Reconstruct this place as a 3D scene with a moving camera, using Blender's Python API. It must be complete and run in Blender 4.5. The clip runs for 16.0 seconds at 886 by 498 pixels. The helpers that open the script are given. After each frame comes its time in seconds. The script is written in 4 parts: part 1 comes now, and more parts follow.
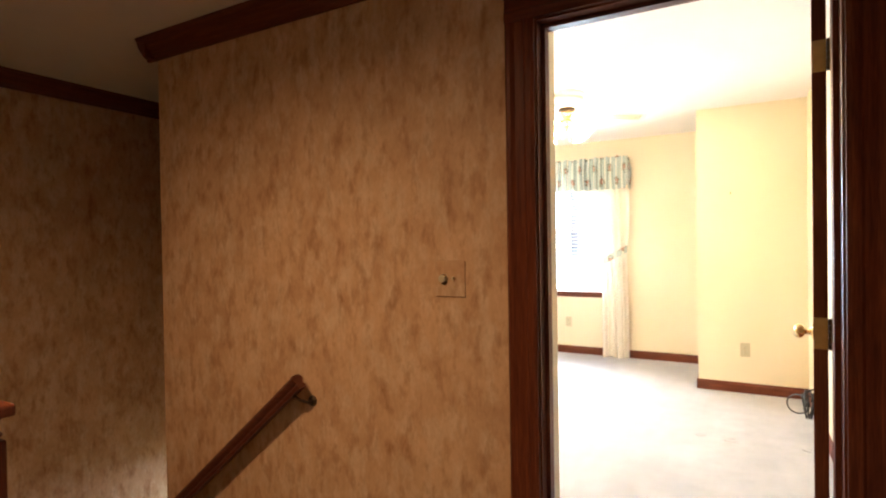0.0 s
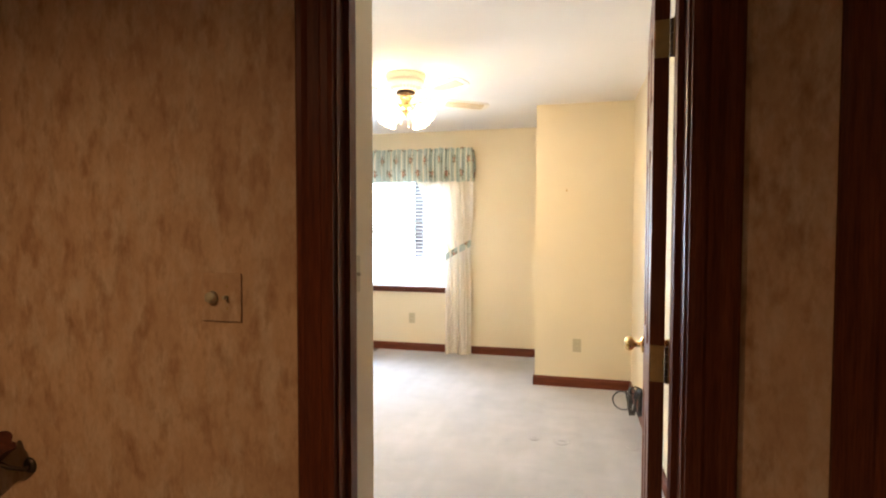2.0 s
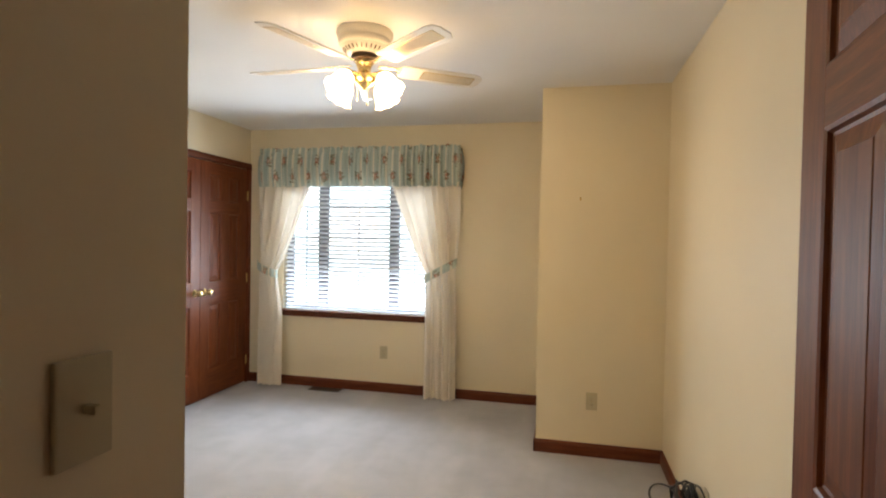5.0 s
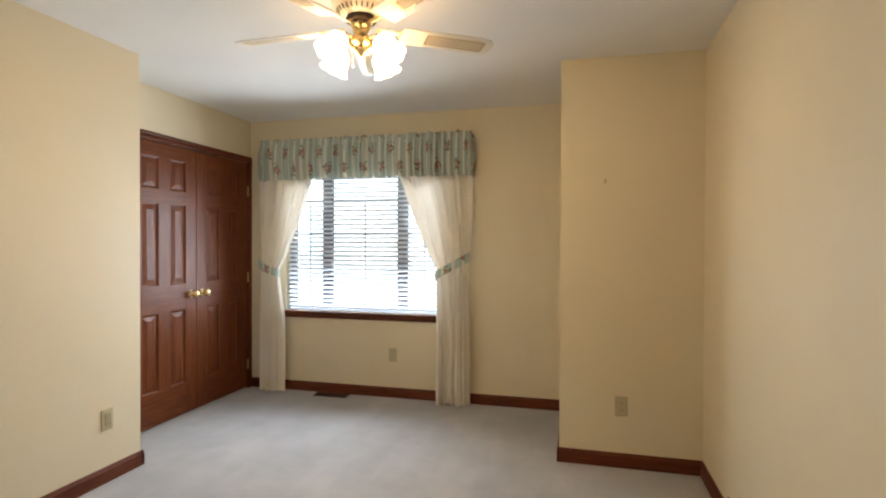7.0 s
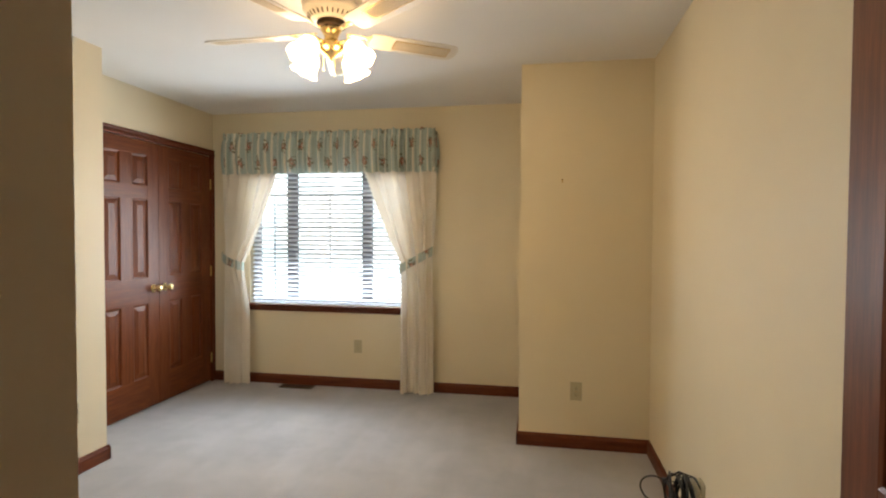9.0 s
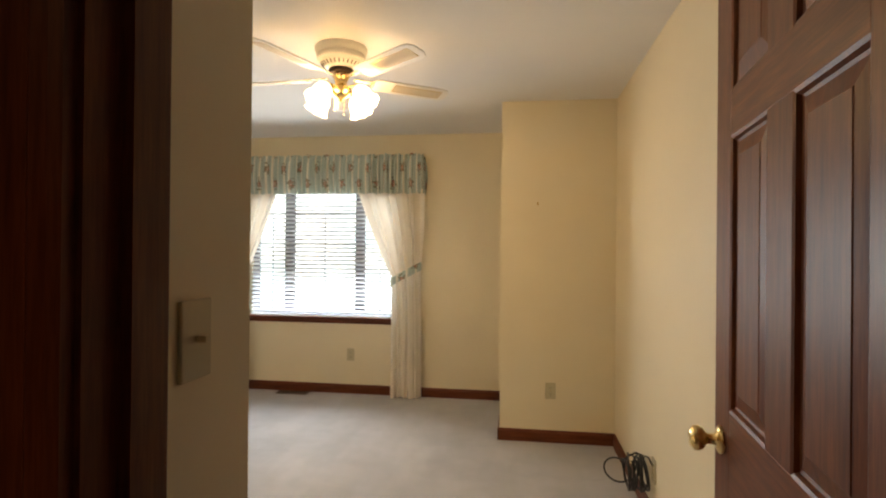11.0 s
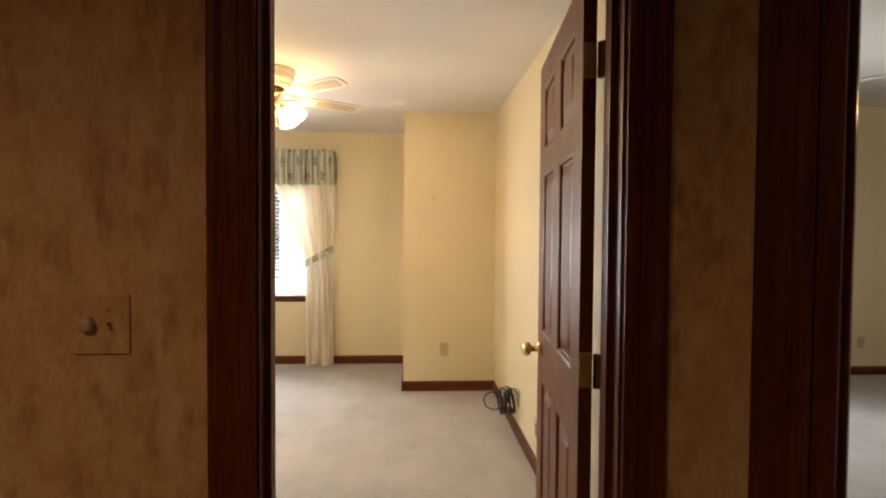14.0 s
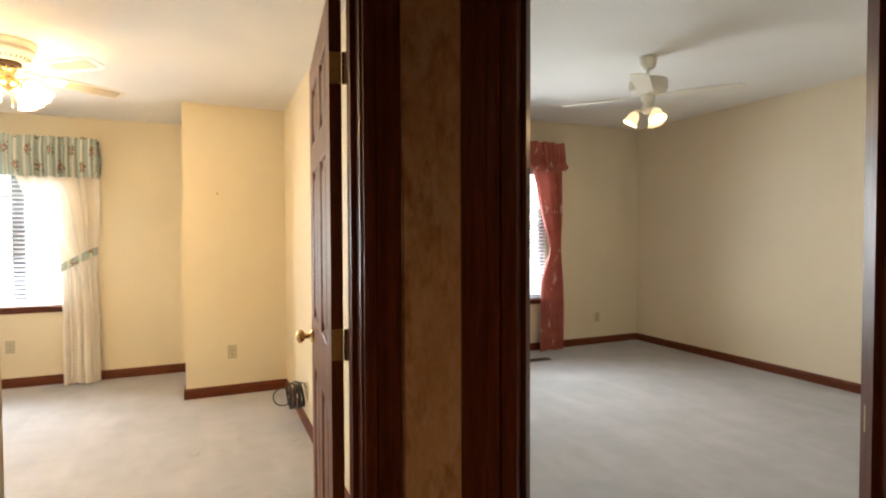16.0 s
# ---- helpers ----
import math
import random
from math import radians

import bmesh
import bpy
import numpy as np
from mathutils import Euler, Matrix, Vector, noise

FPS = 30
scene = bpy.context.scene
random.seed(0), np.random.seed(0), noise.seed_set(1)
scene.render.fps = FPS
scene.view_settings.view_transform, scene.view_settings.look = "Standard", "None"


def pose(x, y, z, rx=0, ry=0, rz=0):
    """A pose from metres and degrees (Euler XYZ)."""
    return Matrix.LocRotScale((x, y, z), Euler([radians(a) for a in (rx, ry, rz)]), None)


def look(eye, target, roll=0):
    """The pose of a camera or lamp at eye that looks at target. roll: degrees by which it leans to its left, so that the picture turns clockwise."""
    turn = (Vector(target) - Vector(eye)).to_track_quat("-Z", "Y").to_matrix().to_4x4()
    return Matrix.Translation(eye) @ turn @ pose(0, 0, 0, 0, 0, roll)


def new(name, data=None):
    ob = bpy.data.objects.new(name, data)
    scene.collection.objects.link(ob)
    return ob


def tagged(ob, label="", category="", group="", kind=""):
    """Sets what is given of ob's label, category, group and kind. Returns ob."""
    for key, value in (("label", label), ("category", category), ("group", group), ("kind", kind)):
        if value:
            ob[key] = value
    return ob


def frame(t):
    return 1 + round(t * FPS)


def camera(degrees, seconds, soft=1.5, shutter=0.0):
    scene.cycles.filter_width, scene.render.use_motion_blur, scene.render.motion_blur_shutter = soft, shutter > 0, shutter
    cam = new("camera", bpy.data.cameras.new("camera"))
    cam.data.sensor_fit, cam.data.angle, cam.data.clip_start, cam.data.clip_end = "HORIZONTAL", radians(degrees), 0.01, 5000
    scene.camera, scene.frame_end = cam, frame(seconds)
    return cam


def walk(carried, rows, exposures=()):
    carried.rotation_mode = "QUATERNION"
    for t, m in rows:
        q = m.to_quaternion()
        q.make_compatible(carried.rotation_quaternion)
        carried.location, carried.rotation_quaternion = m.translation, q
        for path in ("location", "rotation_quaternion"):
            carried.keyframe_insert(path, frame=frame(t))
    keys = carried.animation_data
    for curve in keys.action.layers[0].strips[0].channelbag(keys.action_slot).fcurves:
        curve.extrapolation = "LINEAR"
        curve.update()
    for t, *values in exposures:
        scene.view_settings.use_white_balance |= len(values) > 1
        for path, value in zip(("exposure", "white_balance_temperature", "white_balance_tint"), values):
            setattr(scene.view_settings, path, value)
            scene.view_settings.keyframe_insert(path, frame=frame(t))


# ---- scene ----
cam = camera(79.3, 16.0, 2.1)
PATH = [
    (0, (0.288, 0.697, 1.308), (-0.684, 2.445, 1.285), -0.9),
    (0.5, (0.328, 0.738, 1.322), (-0.56, 2.53, 1.289), -0.7),
    (1, (0.357, 0.809, 1.332), (-0.41, 2.656, 1.287), -0.7),
    (1.5, (0.331, 0.976, 1.338), (-0.292, 2.875, 1.278), -0.5),
    (2, (0.287, 1.158, 1.363), (-0.19, 3.099, 1.288), 0.1),
    (2.5, (0.234, 1.334, 1.394), (-0.123, 3.301, 1.325), 0.8),
    (3, (0.222, 1.523, 1.406), (-0.102, 3.496, 1.348), 1.4),
    (3.5, (0.202, 1.76, 1.436), (-0.13, 3.731, 1.376), 1.6),
    (4, (0.182, 1.932, 1.449), (-0.186, 3.897, 1.395), 1.8),
    (4.5, (0.154, 2.092, 1.435), (-0.259, 4.048, 1.39), 1.5),
    (7, (0.078, 2.549, 1.323), (-0.42, 4.486, 1.302), 0.2),
    (7.5, (0.069, 2.562, 1.31), (-0.415, 4.502, 1.275), 0.2),
    (8, (0.066, 2.545, 1.309), (-0.402, 4.489, 1.256), 0.2),
    (8.5, (0.073, 2.492, 1.326), (-0.341, 4.448, 1.266), 0.2),
    (9, (0.076, 2.414, 1.356), (-0.276, 4.382, 1.299), 0.3),
    (11.5, (0.084, 1.863, 1.349), (-0.141, 3.85, 1.362), 0.6),
    (12, (0.046, 1.723, 1.347), (-0.076, 3.719, 1.35), 0.3),
    (12.5, (0.031, 1.6, 1.35), (-0.021, 3.6, 1.336), 0.2),
    (13, (0.043, 1.505, 1.352), (0.017, 3.505, 1.317), 0.2),
    (13.5, (0.043, 1.356, 1.384), (0.059, 3.355, 1.326), 0.2),
    (14, (0.043, 1.209, 1.381), (0.154, 3.205, 1.323), 0.4),
    (14.5, (0.04, 1.108, 1.355), (0.304, 3.09, 1.304), 0.3),
    (15, (0.062, 1.059, 1.347), (0.489, 3.012, 1.295), 0.3),
    (15.5, (0.109, 1.037, 1.344), (0.715, 2.943, 1.293), 0.1),
    (16, (0.154, 1.029, 1.348), (0.954, 2.861, 1.294), -0.2),
]
EXPOSURES = [(0.0, 2.05, 6350, 14), (1.0, 1.7, 6350, 14), (1.5, 1.42, 6350, 14), (2.5, 1.02, 6400, 14), (3.5, 0.62, 6550, 14), (4.5, 0.18, 6750, 14), (7.0, -0.14, 6850, 13), (9.0, -0.16, 7050, 13), (11.5, -0.05, 7750, 15), (12.5, 0.08, 7900, 16), (14.0, 0.52, 7850, 16), (15.0, 0.8, 7550, 15), (16.0, 1.0, 7350, 15)]
walk(cam, [(t, look(eye, target, roll)) for t, eye, target, roll in PATH], EXPOSURES)

# ---- world, sun and lamps ----
world = bpy.data.worlds.new("world")
scene.world = world
world.use_nodes = True
wn = world.node_tree.nodes
sky = wn.new("ShaderNodeTexSky")
sky.sky_type = "NISHITA"
sky.sun_disc = False
sky.sun_elevation, sky.sun_rotation = radians(48), radians(200)
wn["Background"].inputs["Strength"].default_value = 0.15
world.node_tree.links.new(sky.outputs["Color"], wn["Background"].inputs["Color"])


def lamp(name, kind, energy, colour, m, size=0.1, size_y=0.0, label=""):
    data = bpy.data.lights.new(name, kind)
    data.energy, data.color = energy, colour
    if kind == "AREA":
        data.shape, data.size, data.size_y = "RECTANGLE", size, size_y or size
    elif kind == "SUN":
        data.angle = size
    else:
        data.shadow_soft_size = size
    ob = new(name, data)
    ob.matrix_world = m
    return ob


lamp("sun", "SUN", 3.0, (1.0, 0.95, 0.88), look((0, 0, 20), (-2, 16, 0)), radians(0.5))
# daylight standing in the windows' openings
Y_GLOW = 6.883
day = lamp("window_daylight", "AREA", 52, (0.74, 0.88, 1.0), look((-1.76, Y_GLOW, 1.28), (-1.76, 0, 0.9)), 1.42, 1.08)
day_2 = lamp("window_daylight", "AREA", 30, (0.78, 0.92, 1.0), look((3.07, 6.287, 1.35), (3.07, 0, 1.0)), 1.38, 1.42)
day.data.spread, day_2.data.spread = radians(135), radians(120)
# hall ceiling lamp
hall = lamp("hall_lamp_bulb", "SPOT", 33, (1.0, 0.63, 0.33), pose(-1.1, 0.95, 2.335), 0.05)
hall.data.spot_size, hall.data.spot_blend = radians(168), 1.0

# ---- materials ----


class Mat:
    """A small builder for node materials."""

    def __init__(self, name, rough=0.6, metal=0.0, spec=0.5):
        self.m = bpy.data.materials.new(name)
        self.m.use_nodes = True
        self.t = self.m.node_tree
        self.b = self.t.nodes["Principled BSDF"]
        self.b.inputs["Roughness"].default_value = rough
        self.b.inputs["Metallic"].default_value = metal
        self.b.inputs["Specular IOR Level"].default_value = spec
        self.co = None

    def node(self, kind, **values):
        n = self.t.nodes.new(kind)
        for k, v in values.items():
            n.inputs[k].default_value = v
        return n

    def link(self, a, b):
        self.t.links.new(a, b)

    def coords(self, scale=(1, 1, 1), rot=(0, 0, 0)):
        c = self.node("ShaderNodeTexCoord")
        mp = self.node("ShaderNodeMapping")
        mp.inputs["Scale"].default_value = scale
        mp.inputs["Rotation"].default_value = rot
        self.link(c.outputs["Object"], mp.inputs["Vector"])
        return mp.outputs["Vector"]

    def noise(self, scale, detail=4.0, rough=0.5, stretch=(1, 1, 1)):
        n = self.node("ShaderNodeTexNoise", Scale=scale, Detail=detail, Roughness=rough)
        self.link(self.coords(stretch), n.inputs["Vector"])
        return n.outputs["Fac"]

    def ramp(self, fac, stops):
        r = self.node("ShaderNodeValToRGB")
        el = r.color_ramp.elements
        while len(el) < len(stops):
            el.new(0.5)
        for e, (p, c) in zip(el, stops):
            e.position, e.color = p, (*c, 1)
        self.link(fac, r.inputs["Fac"])
        return r.outputs["Color"]

    def mix(self, fac, a, b, blend="MIX"):
        x = self.t.nodes.new("ShaderNodeMix")
        x.data_type, x.blend_type = "RGBA", blend
        for sock, v in ((x.inputs["Factor"], fac), (x.inputs["A"], a), (x.inputs["B"], b)):
            if isinstance(v, (int, float)):
                sock.default_value = v
            elif isinstance(v, tuple):
                sock.default_value = (*v, 1)
            else:
                self.link(v, sock)
        return x.outputs["Result"]

    def calc(self, op, a, b=None):
        n = self.t.nodes.new("ShaderNodeMath")
        n.operation = op
        for sock, v in zip(n.inputs, (a, b)):
            if isinstance(v, (int, float)):
                sock.default_value = v
            elif v is not None:
                self.link(v, sock)
        return n.outputs[0]

    def colour(self, c):
        if isinstance(c, tuple):
            self.b.inputs["Base Color"].default_value = (*c, 1)
        else:
            self.link(c, self.b.inputs["Base Color"])
        return self

    def bump(self, fac, strength=0.2, distance=0.01):
        n = self.node("ShaderNodeBump", Strength=strength, Distance=distance)
        self.link(fac, n.inputs["Height"])
        self.link(n.outputs["Normal"], self.b.inputs["Normal"])
        return self

    def roughness(self, fac, lo, hi):
        n = self.node("ShaderNodeMapRange")
        n.inputs["To Min"].default_value, n.inputs["To Max"].default_value = lo, hi
        self.link(fac, n.inputs["Value"])
        self.link(n.outputs["Result"], self.b.inputs["Roughness"])
        return self


def paint(name, a, b, rough=0.55, grain=180.0, strength=0.12):
    k = Mat(name, rough, 0, 0.35)
    k.colour(k.ramp(k.noise(1.3, 3), [(0.3, a), (0.7, b)]))
    return k.bump(k.noise(grain, 3), strength, 0.002).m


M_WALL = paint("cream_wall_paint", (0.70, 0.617, 0.450), (0.74, 0.657, 0.490))
M_WALL_2 = paint("beige_wall_paint", (0.68, 0.60, 0.46), (0.72, 0.64, 0.50))
M_CEIL = paint("ceiling_paint", (0.77, 0.755, 0.73), (0.81, 0.795, 0.77), 0.8, 90, 0.3)
# darker, warmer off-white than M_CEIL
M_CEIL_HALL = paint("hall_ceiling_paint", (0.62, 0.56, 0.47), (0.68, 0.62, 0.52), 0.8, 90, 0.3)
M_IVORY = paint("ivory_plastic", (0.47, 0.41, 0.27), (0.51, 0.45, 0.30), 0.35, 300, 0.02)
# near-black standing for the shade inside slots, holes and register wells
M_HOLE_SHADE = paint("hole_shade", (0.06, 0.05, 0.04), (0.08, 0.07, 0.05), 0.5)
M_FAN = paint("white_enamel", (0.74, 0.70, 0.62), (0.78, 0.74, 0.66), 0.35, 200, 0.02)
# grey-blue stands for window glare washing over the dark sash bars
M_SASH_GLARE = paint("glare_paled_sash", (0.25, 0.26, 0.29), (0.31, 0.32, 0.35), 0.5)


def wallpaper():
    """Tan paper dabbed with soft upright brush marks, darker and paler."""
    k = Mat("mottled_tan_wallpaper", 0.62, 0, 0.3)
    base = k.ramp(k.noise(5, 5, 0.6), [(0.3, (0.52, 0.325, 0.185)), (0.7, (0.67, 0.455, 0.275))])
    flecks = k.ramp(k.noise(21, 5, 0.62, (1.0, 1.0, 0.42)), [(0.50, (1, 1, 1)), (0.72, (0.66, 0.55, 0.46))])
    pale = k.ramp(k.noise(15, 5, 0.66, (1.0, 1.0, 0.5)), [(0.47, (0, 0, 0)), (0.68, (0.75, 0.75, 0.75))])
    c = k.mix(pale, base, (0.70, 0.55, 0.38))
    c = k.mix(1.0, c, flecks, "MULTIPLY")
    fine = k.ramp(k.noise(70, 3, 0.6, (1.0, 1.0, 0.5)), [(0.35, (0.90, 0.88, 0.86)), (0.6, (1, 1, 1))])
    k.colour(k.mix(1.0, c, fine, "MULTIPLY"))
    return k.bump(k.noise(160, 3), 0.1, 0.001).m


def wood(name, dark, light, axis=2, rough=0.46, spec=0.22):
    k = Mat(name, rough, 0, spec)
    stretch = [1.0, 1.0, 1.0]
    stretch[axis] = 0.06
    g = k.noise(55, 5, 0.6, tuple(stretch))
    fine = k.noise(240, 3, 0.6, tuple(stretch))
    c = k.ramp(g, [(0.3, dark), (0.7, light)])
    c = k.mix(k.ramp(fine, [(0.35, (0.45, 0.45, 0.45)), (0.6, (0, 0, 0))]), c, tuple(v * 0.55 for v in dark))
    k.colour(c)
    k.roughness(k.noise(5, 3), rough - 0.06, rough + 0.12)
    return k.bump(fine, 0.06, 0.001).m


def carpet(name, a, b):
    k = Mat(name, 0.95, 0, 0.1)
    wear = k.ramp(k.noise(2.2, 5, 0.62), [(0.35, a), (0.68, b)])
    stroke = k.ramp(k.noise(1.6, 4, 0.55, (2.6, 0.7, 1.0)), [(0.46, (0.93, 0.93, 0.93)), (0.60, (1, 1, 1))])
    wear = k.mix(1.0, wear, stroke, "MULTIPLY")
    tread = k.ramp(k.noise(6.5, 3, 0.5, (1.0, 1.5, 1.0)), [(0.36, (0.965, 0.965, 0.97)), (0.56, (1, 1, 1))])
    wear = k.mix(1.0, wear, tread, "MULTIPLY")
    tuft = k.ramp(k.noise(420, 2, 0.7), [(0.3, (0.72, 0.72, 0.72)), (0.7, (1, 1, 1))])
    k.colour(k.mix(1.0, wear, tuft, "MULTIPLY"))
    return k.bump(k.noise(300, 3, 0.7), 0.6, 0.006).m


M_PAPER = wallpaper()
M_WOOD = wood("mahogany_trim_upright", (0.086, 0.020, 0.0088), (0.185, 0.050, 0.0190), 2, 0.38, 0.16)
M_WOOD_X = wood("mahogany_trim_along_x", (0.086, 0.020, 0.0088), (0.185, 0.050, 0.0190), 0)
M_WOOD_Y = wood("mahogany_trim_along_y", (0.086, 0.020, 0.0088), (0.185, 0.050, 0.0190), 1)
M_DOOR = wood("mahogany_door", (0.100, 0.0235, 0.0085), (0.215, 0.061, 0.0185), 2, 0.36, 0.22)
M_DOOR_X = wood("mahogany_door_rail", (0.100, 0.0235, 0.0085), (0.215, 0.061, 0.0185), 0, 0.36, 0.22)
M_RAIL = wood("handrail_wood", (0.075, 0.020, 0.012), (0.14, 0.042, 0.022), 0, 0.35)
M_CARPET = carpet("pale_grey_carpet", (0.49, 0.497, 0.525), (0.56, 0.567, 0.595))
M_CARPET_HALL = carpet("hall_carpet", (0.36, 0.34, 0.31), (0.46, 0.44, 0.41))


def metal(name, c, rough):
    k = Mat(name, rough, 1.0)
    k.colour(k.ramp(k.noise(40, 3), [(0.3, tuple(v * 0.85 for v in c)), (0.7, c)]))
    return k.roughness(k.noise(25, 3), rough * 0.7, rough * 1.4).m


M_BRASS = metal("polished_brass", (0.88, 0.68, 0.34), 0.26)
M_BRASS_OLD = metal("aged_brass", (0.58, 0.40, 0.16), 0.35)
M_DARK_METAL = metal("dark_bronze", (0.10, 0.07, 0.05), 0.4)


def cloth(name, colour_fn, thin=0.25, rough=0.85):
    """Woven cloth that lets some light through."""
    k = Mat(name, rough, 0, 0.15)
    c = colour_fn(k)
    k.colour(c)
    k.bump(k.noise(500, 2), 0.15, 0.001)
    tr = k.node("ShaderNodeBsdfTranslucent")
    if isinstance(c, tuple):
        tr.inputs["Color"].default_value = (*c, 1)
    else:
        k.link(c, tr.inputs["Color"])
    mx = k.node("ShaderNodeMixShader", Fac=thin)
    k.link(k.b.outputs["BSDF"], mx.inputs[1])
    k.link(tr.outputs["BSDF"], mx.inputs[2])
    k.link(mx.outputs["Shader"], k.t.nodes["Material Output"].inputs["Surface"])
    return k.m


def floral(k):
    """Faded teal and cream stripes with staggered rows of rust and dark green flower sprigs."""
    uv = k.node("ShaderNodeTexCoord").outputs["UV"]
    sx = k.node("ShaderNodeSeparateXYZ")
    k.link(uv, sx.inputs["Vector"])
    x, z = sx.outputs["X"], sx.outputs["Y"]
    wide = k.calc("SINE", k.calc("MULTIPLY", x, 78.0))
    thin = k.calc("SINE", k.calc("MULTIPLY", x, 234.0))
    stripe = k.ramp(wide, [(0.66, (0.42, 0.51, 0.48)), (0.90, (0.76, 0.72, 0.61))])
    stripe = k.mix(k.ramp(thin, [(0.86, (0, 0, 0)), (0.96, (0.45, 0.45, 0.45))]), stripe, (0.70, 0.68, 0.58))
    row = k.calc("MULTIPLY", z, 6.9)
    shift = k.calc("MULTIPLY", k.calc("MODULO", k.calc("FLOOR", row), 2.0), 0.5)
    along = k.calc("ADD", k.calc("MULTIPLY", x, 4.6), shift)
    dx = k.calc("MULTIPLY", k.calc("SUBTRACT", k.calc("FRACT", along), 0.5), 0.217)
    dz = k.calc("MULTIPLY", k.calc("SUBTRACT", k.calc("FRACT", row), 0.5), 0.098)
    dist = k.calc("SQRT", k.calc("ADD", k.calc("MULTIPLY", dx, dx), k.calc("MULTIPLY", dz, dz)))

    def blot(scale, weight):
        n = k.node("ShaderNodeTexNoise", Scale=scale, Detail=3.0)
        k.link(uv, n.inputs["Vector"])
        return k.calc("ADD", dist, k.calc("MULTIPLY", k.calc("SUBTRACT", n.outputs["Fac"], 0.5), weight))

    leaf = k.ramp(blot(48.0, 0.16), [(0.024, (0.85, 0.85, 0.85)), (0.030, (0, 0, 0))])
    rose = k.ramp(blot(70.0, 0.11), [(0.013, (0.9, 0.9, 0.9)), (0.018, (0, 0, 0))])
    heart = k.ramp(blot(110.0, 0.07), [(0.004, (0.8, 0.8, 0.8)), (0.008, (0, 0, 0))])
    c = k.mix(leaf, stripe, (0.20, 0.19, 0.12))
    c = k.mix(rose, c, (0.38, 0.12, 0.08))
    return k.mix(heart, c, (0.78, 0.66, 0.56))


def rose_damask(k):
    c = k.ramp(k.noise(7, 3), [(0.3, (0.36, 0.10, 0.085)), (0.7, (0.46, 0.15, 0.12))])
    v = k.node("ShaderNodeTexNoise", Scale=13.0, Detail=2.0)
    k.link(k.coords((1, 1, 0.45)), v.inputs["Vector"])
    return k.mix(k.ramp(v.outputs["Fac"], [(0.63, (0, 0, 0)), (0.68, (0.7, 0.7, 0.7))]), c, (0.70, 0.52, 0.44))


M_FLORAL = cloth("floral_valance_cloth", floral, 0.12)
M_CREAM = cloth("cream_curtain_cloth", lambda k: k.ramp(k.noise(4, 3), [(0.3, (0.76, 0.71, 0.62)), (0.7, (0.82, 0.77, 0.69))]), 0.075)
M_SLAT = cloth("blind_slat_white", lambda k: k.ramp(k.noise(3, 3), [(0.3, (0.79, 0.82, 0.86)), (0.7, (0.84, 0.87, 0.91))]), 0.62, 0.45)
M_ROSE = cloth("rose_curtain_cloth", rose_damask, 0.08)


def rubber():
    k = Mat("black_cable_rubber", 0.45)
    return k.colour(k.ramp(k.noise(60), [(0.3, (0.012, 0.012, 0.013)), (0.7, (0.03, 0.03, 0.03))])).m


def frosted_lit(name, colour, strength):
    k = Mat(name, 0.4)
    k.colour((0.9, 0.86, 0.78))
    k.b.inputs["Emission Color"].default_value = (*colour, 1)
    k.b.inputs["Emission Strength"].default_value = strength
    return k.m


M_CABLE = rubber()
M_SHADE_LIT = frosted_lit("lit_frosted_glass", (1.0, 0.69, 0.35), 17.0)
M_SHADE_LIT_2 = frosted_lit("dim_frosted_glass", (1.0, 0.74, 0.36), 0.5)
M_BULB = frosted_lit("lit_bulb_glass", (1.0, 0.80, 0.46), 60.0)


def glass():
    k = Mat("window_glass", 0.02)
    k.colour((0.95, 0.97, 0.97))
    k.b.inputs["Transmission Weight"].default_value = 1.0
    k.b.inputs["IOR"].default_value = 1.45
    return k.m


M_GLASS = glass()


def ground_mat():
    k = Mat("lawn", 0.9, 0, 0.1)
    return k.colour(k.ramp(k.noise(1.5, 6), [(0.3, (0.05, 0.08, 0.03)), (0.7, (0.10, 0.13, 0.05))])).m


M_LAWN = ground_mat()

# ---- mesh helpers ----


def box(bm, lo, hi, bevel=0.0):
    """A box between two corners, with rounded edges when bevel is set."""
    m = Matrix.LocRotScale([(a + b) / 2 for a, b in zip(lo, hi)], None, [abs(b - a) for a, b in zip(lo, hi)])
    made = bmesh.ops.create_cube(bm, size=1.0, matrix=m)
    if bevel:
        edges = list({e for v in made["verts"] for e in v.link_edges})
        bmesh.ops.bevel(bm, geom=edges, offset=bevel, segments=2, affect="EDGES", profile=0.6)
    return bm


def boxes(items, bevel=0.0):
    bm = bmesh.new()
    for lo, hi in items:
        box(bm, lo, hi, bevel)
    return bm


def lathe(profile, n=28, m=Matrix()):
    """Turns (radius, z) points about z."""
    bm = bmesh.new()
    rings = []
    for r, z in profile:
        if r < 1e-5:
            rings.append([bm.verts.new(m @ Vector((0, 0, z)))])
        else:
            rings.append([bm.verts.new(m @ Vector((r * math.cos(a), r * math.sin(a), z))) for a in (2 * math.pi * i / n for i in range(n))])
    for a, b in zip(rings, rings[1:]):
        for i in range(n):
            j = (i + 1) % n
            if len(a) == 1 and len(b) == 1:
                continue
            if len(a) == 1:
                bm.faces.new((a[0], b[j], b[i]))
            elif len(b) == 1:
                bm.faces.new((a[i], a[j], b[0]))
            else:
                bm.faces.new((a[i], a[j], b[j], b[i]))
    return bm


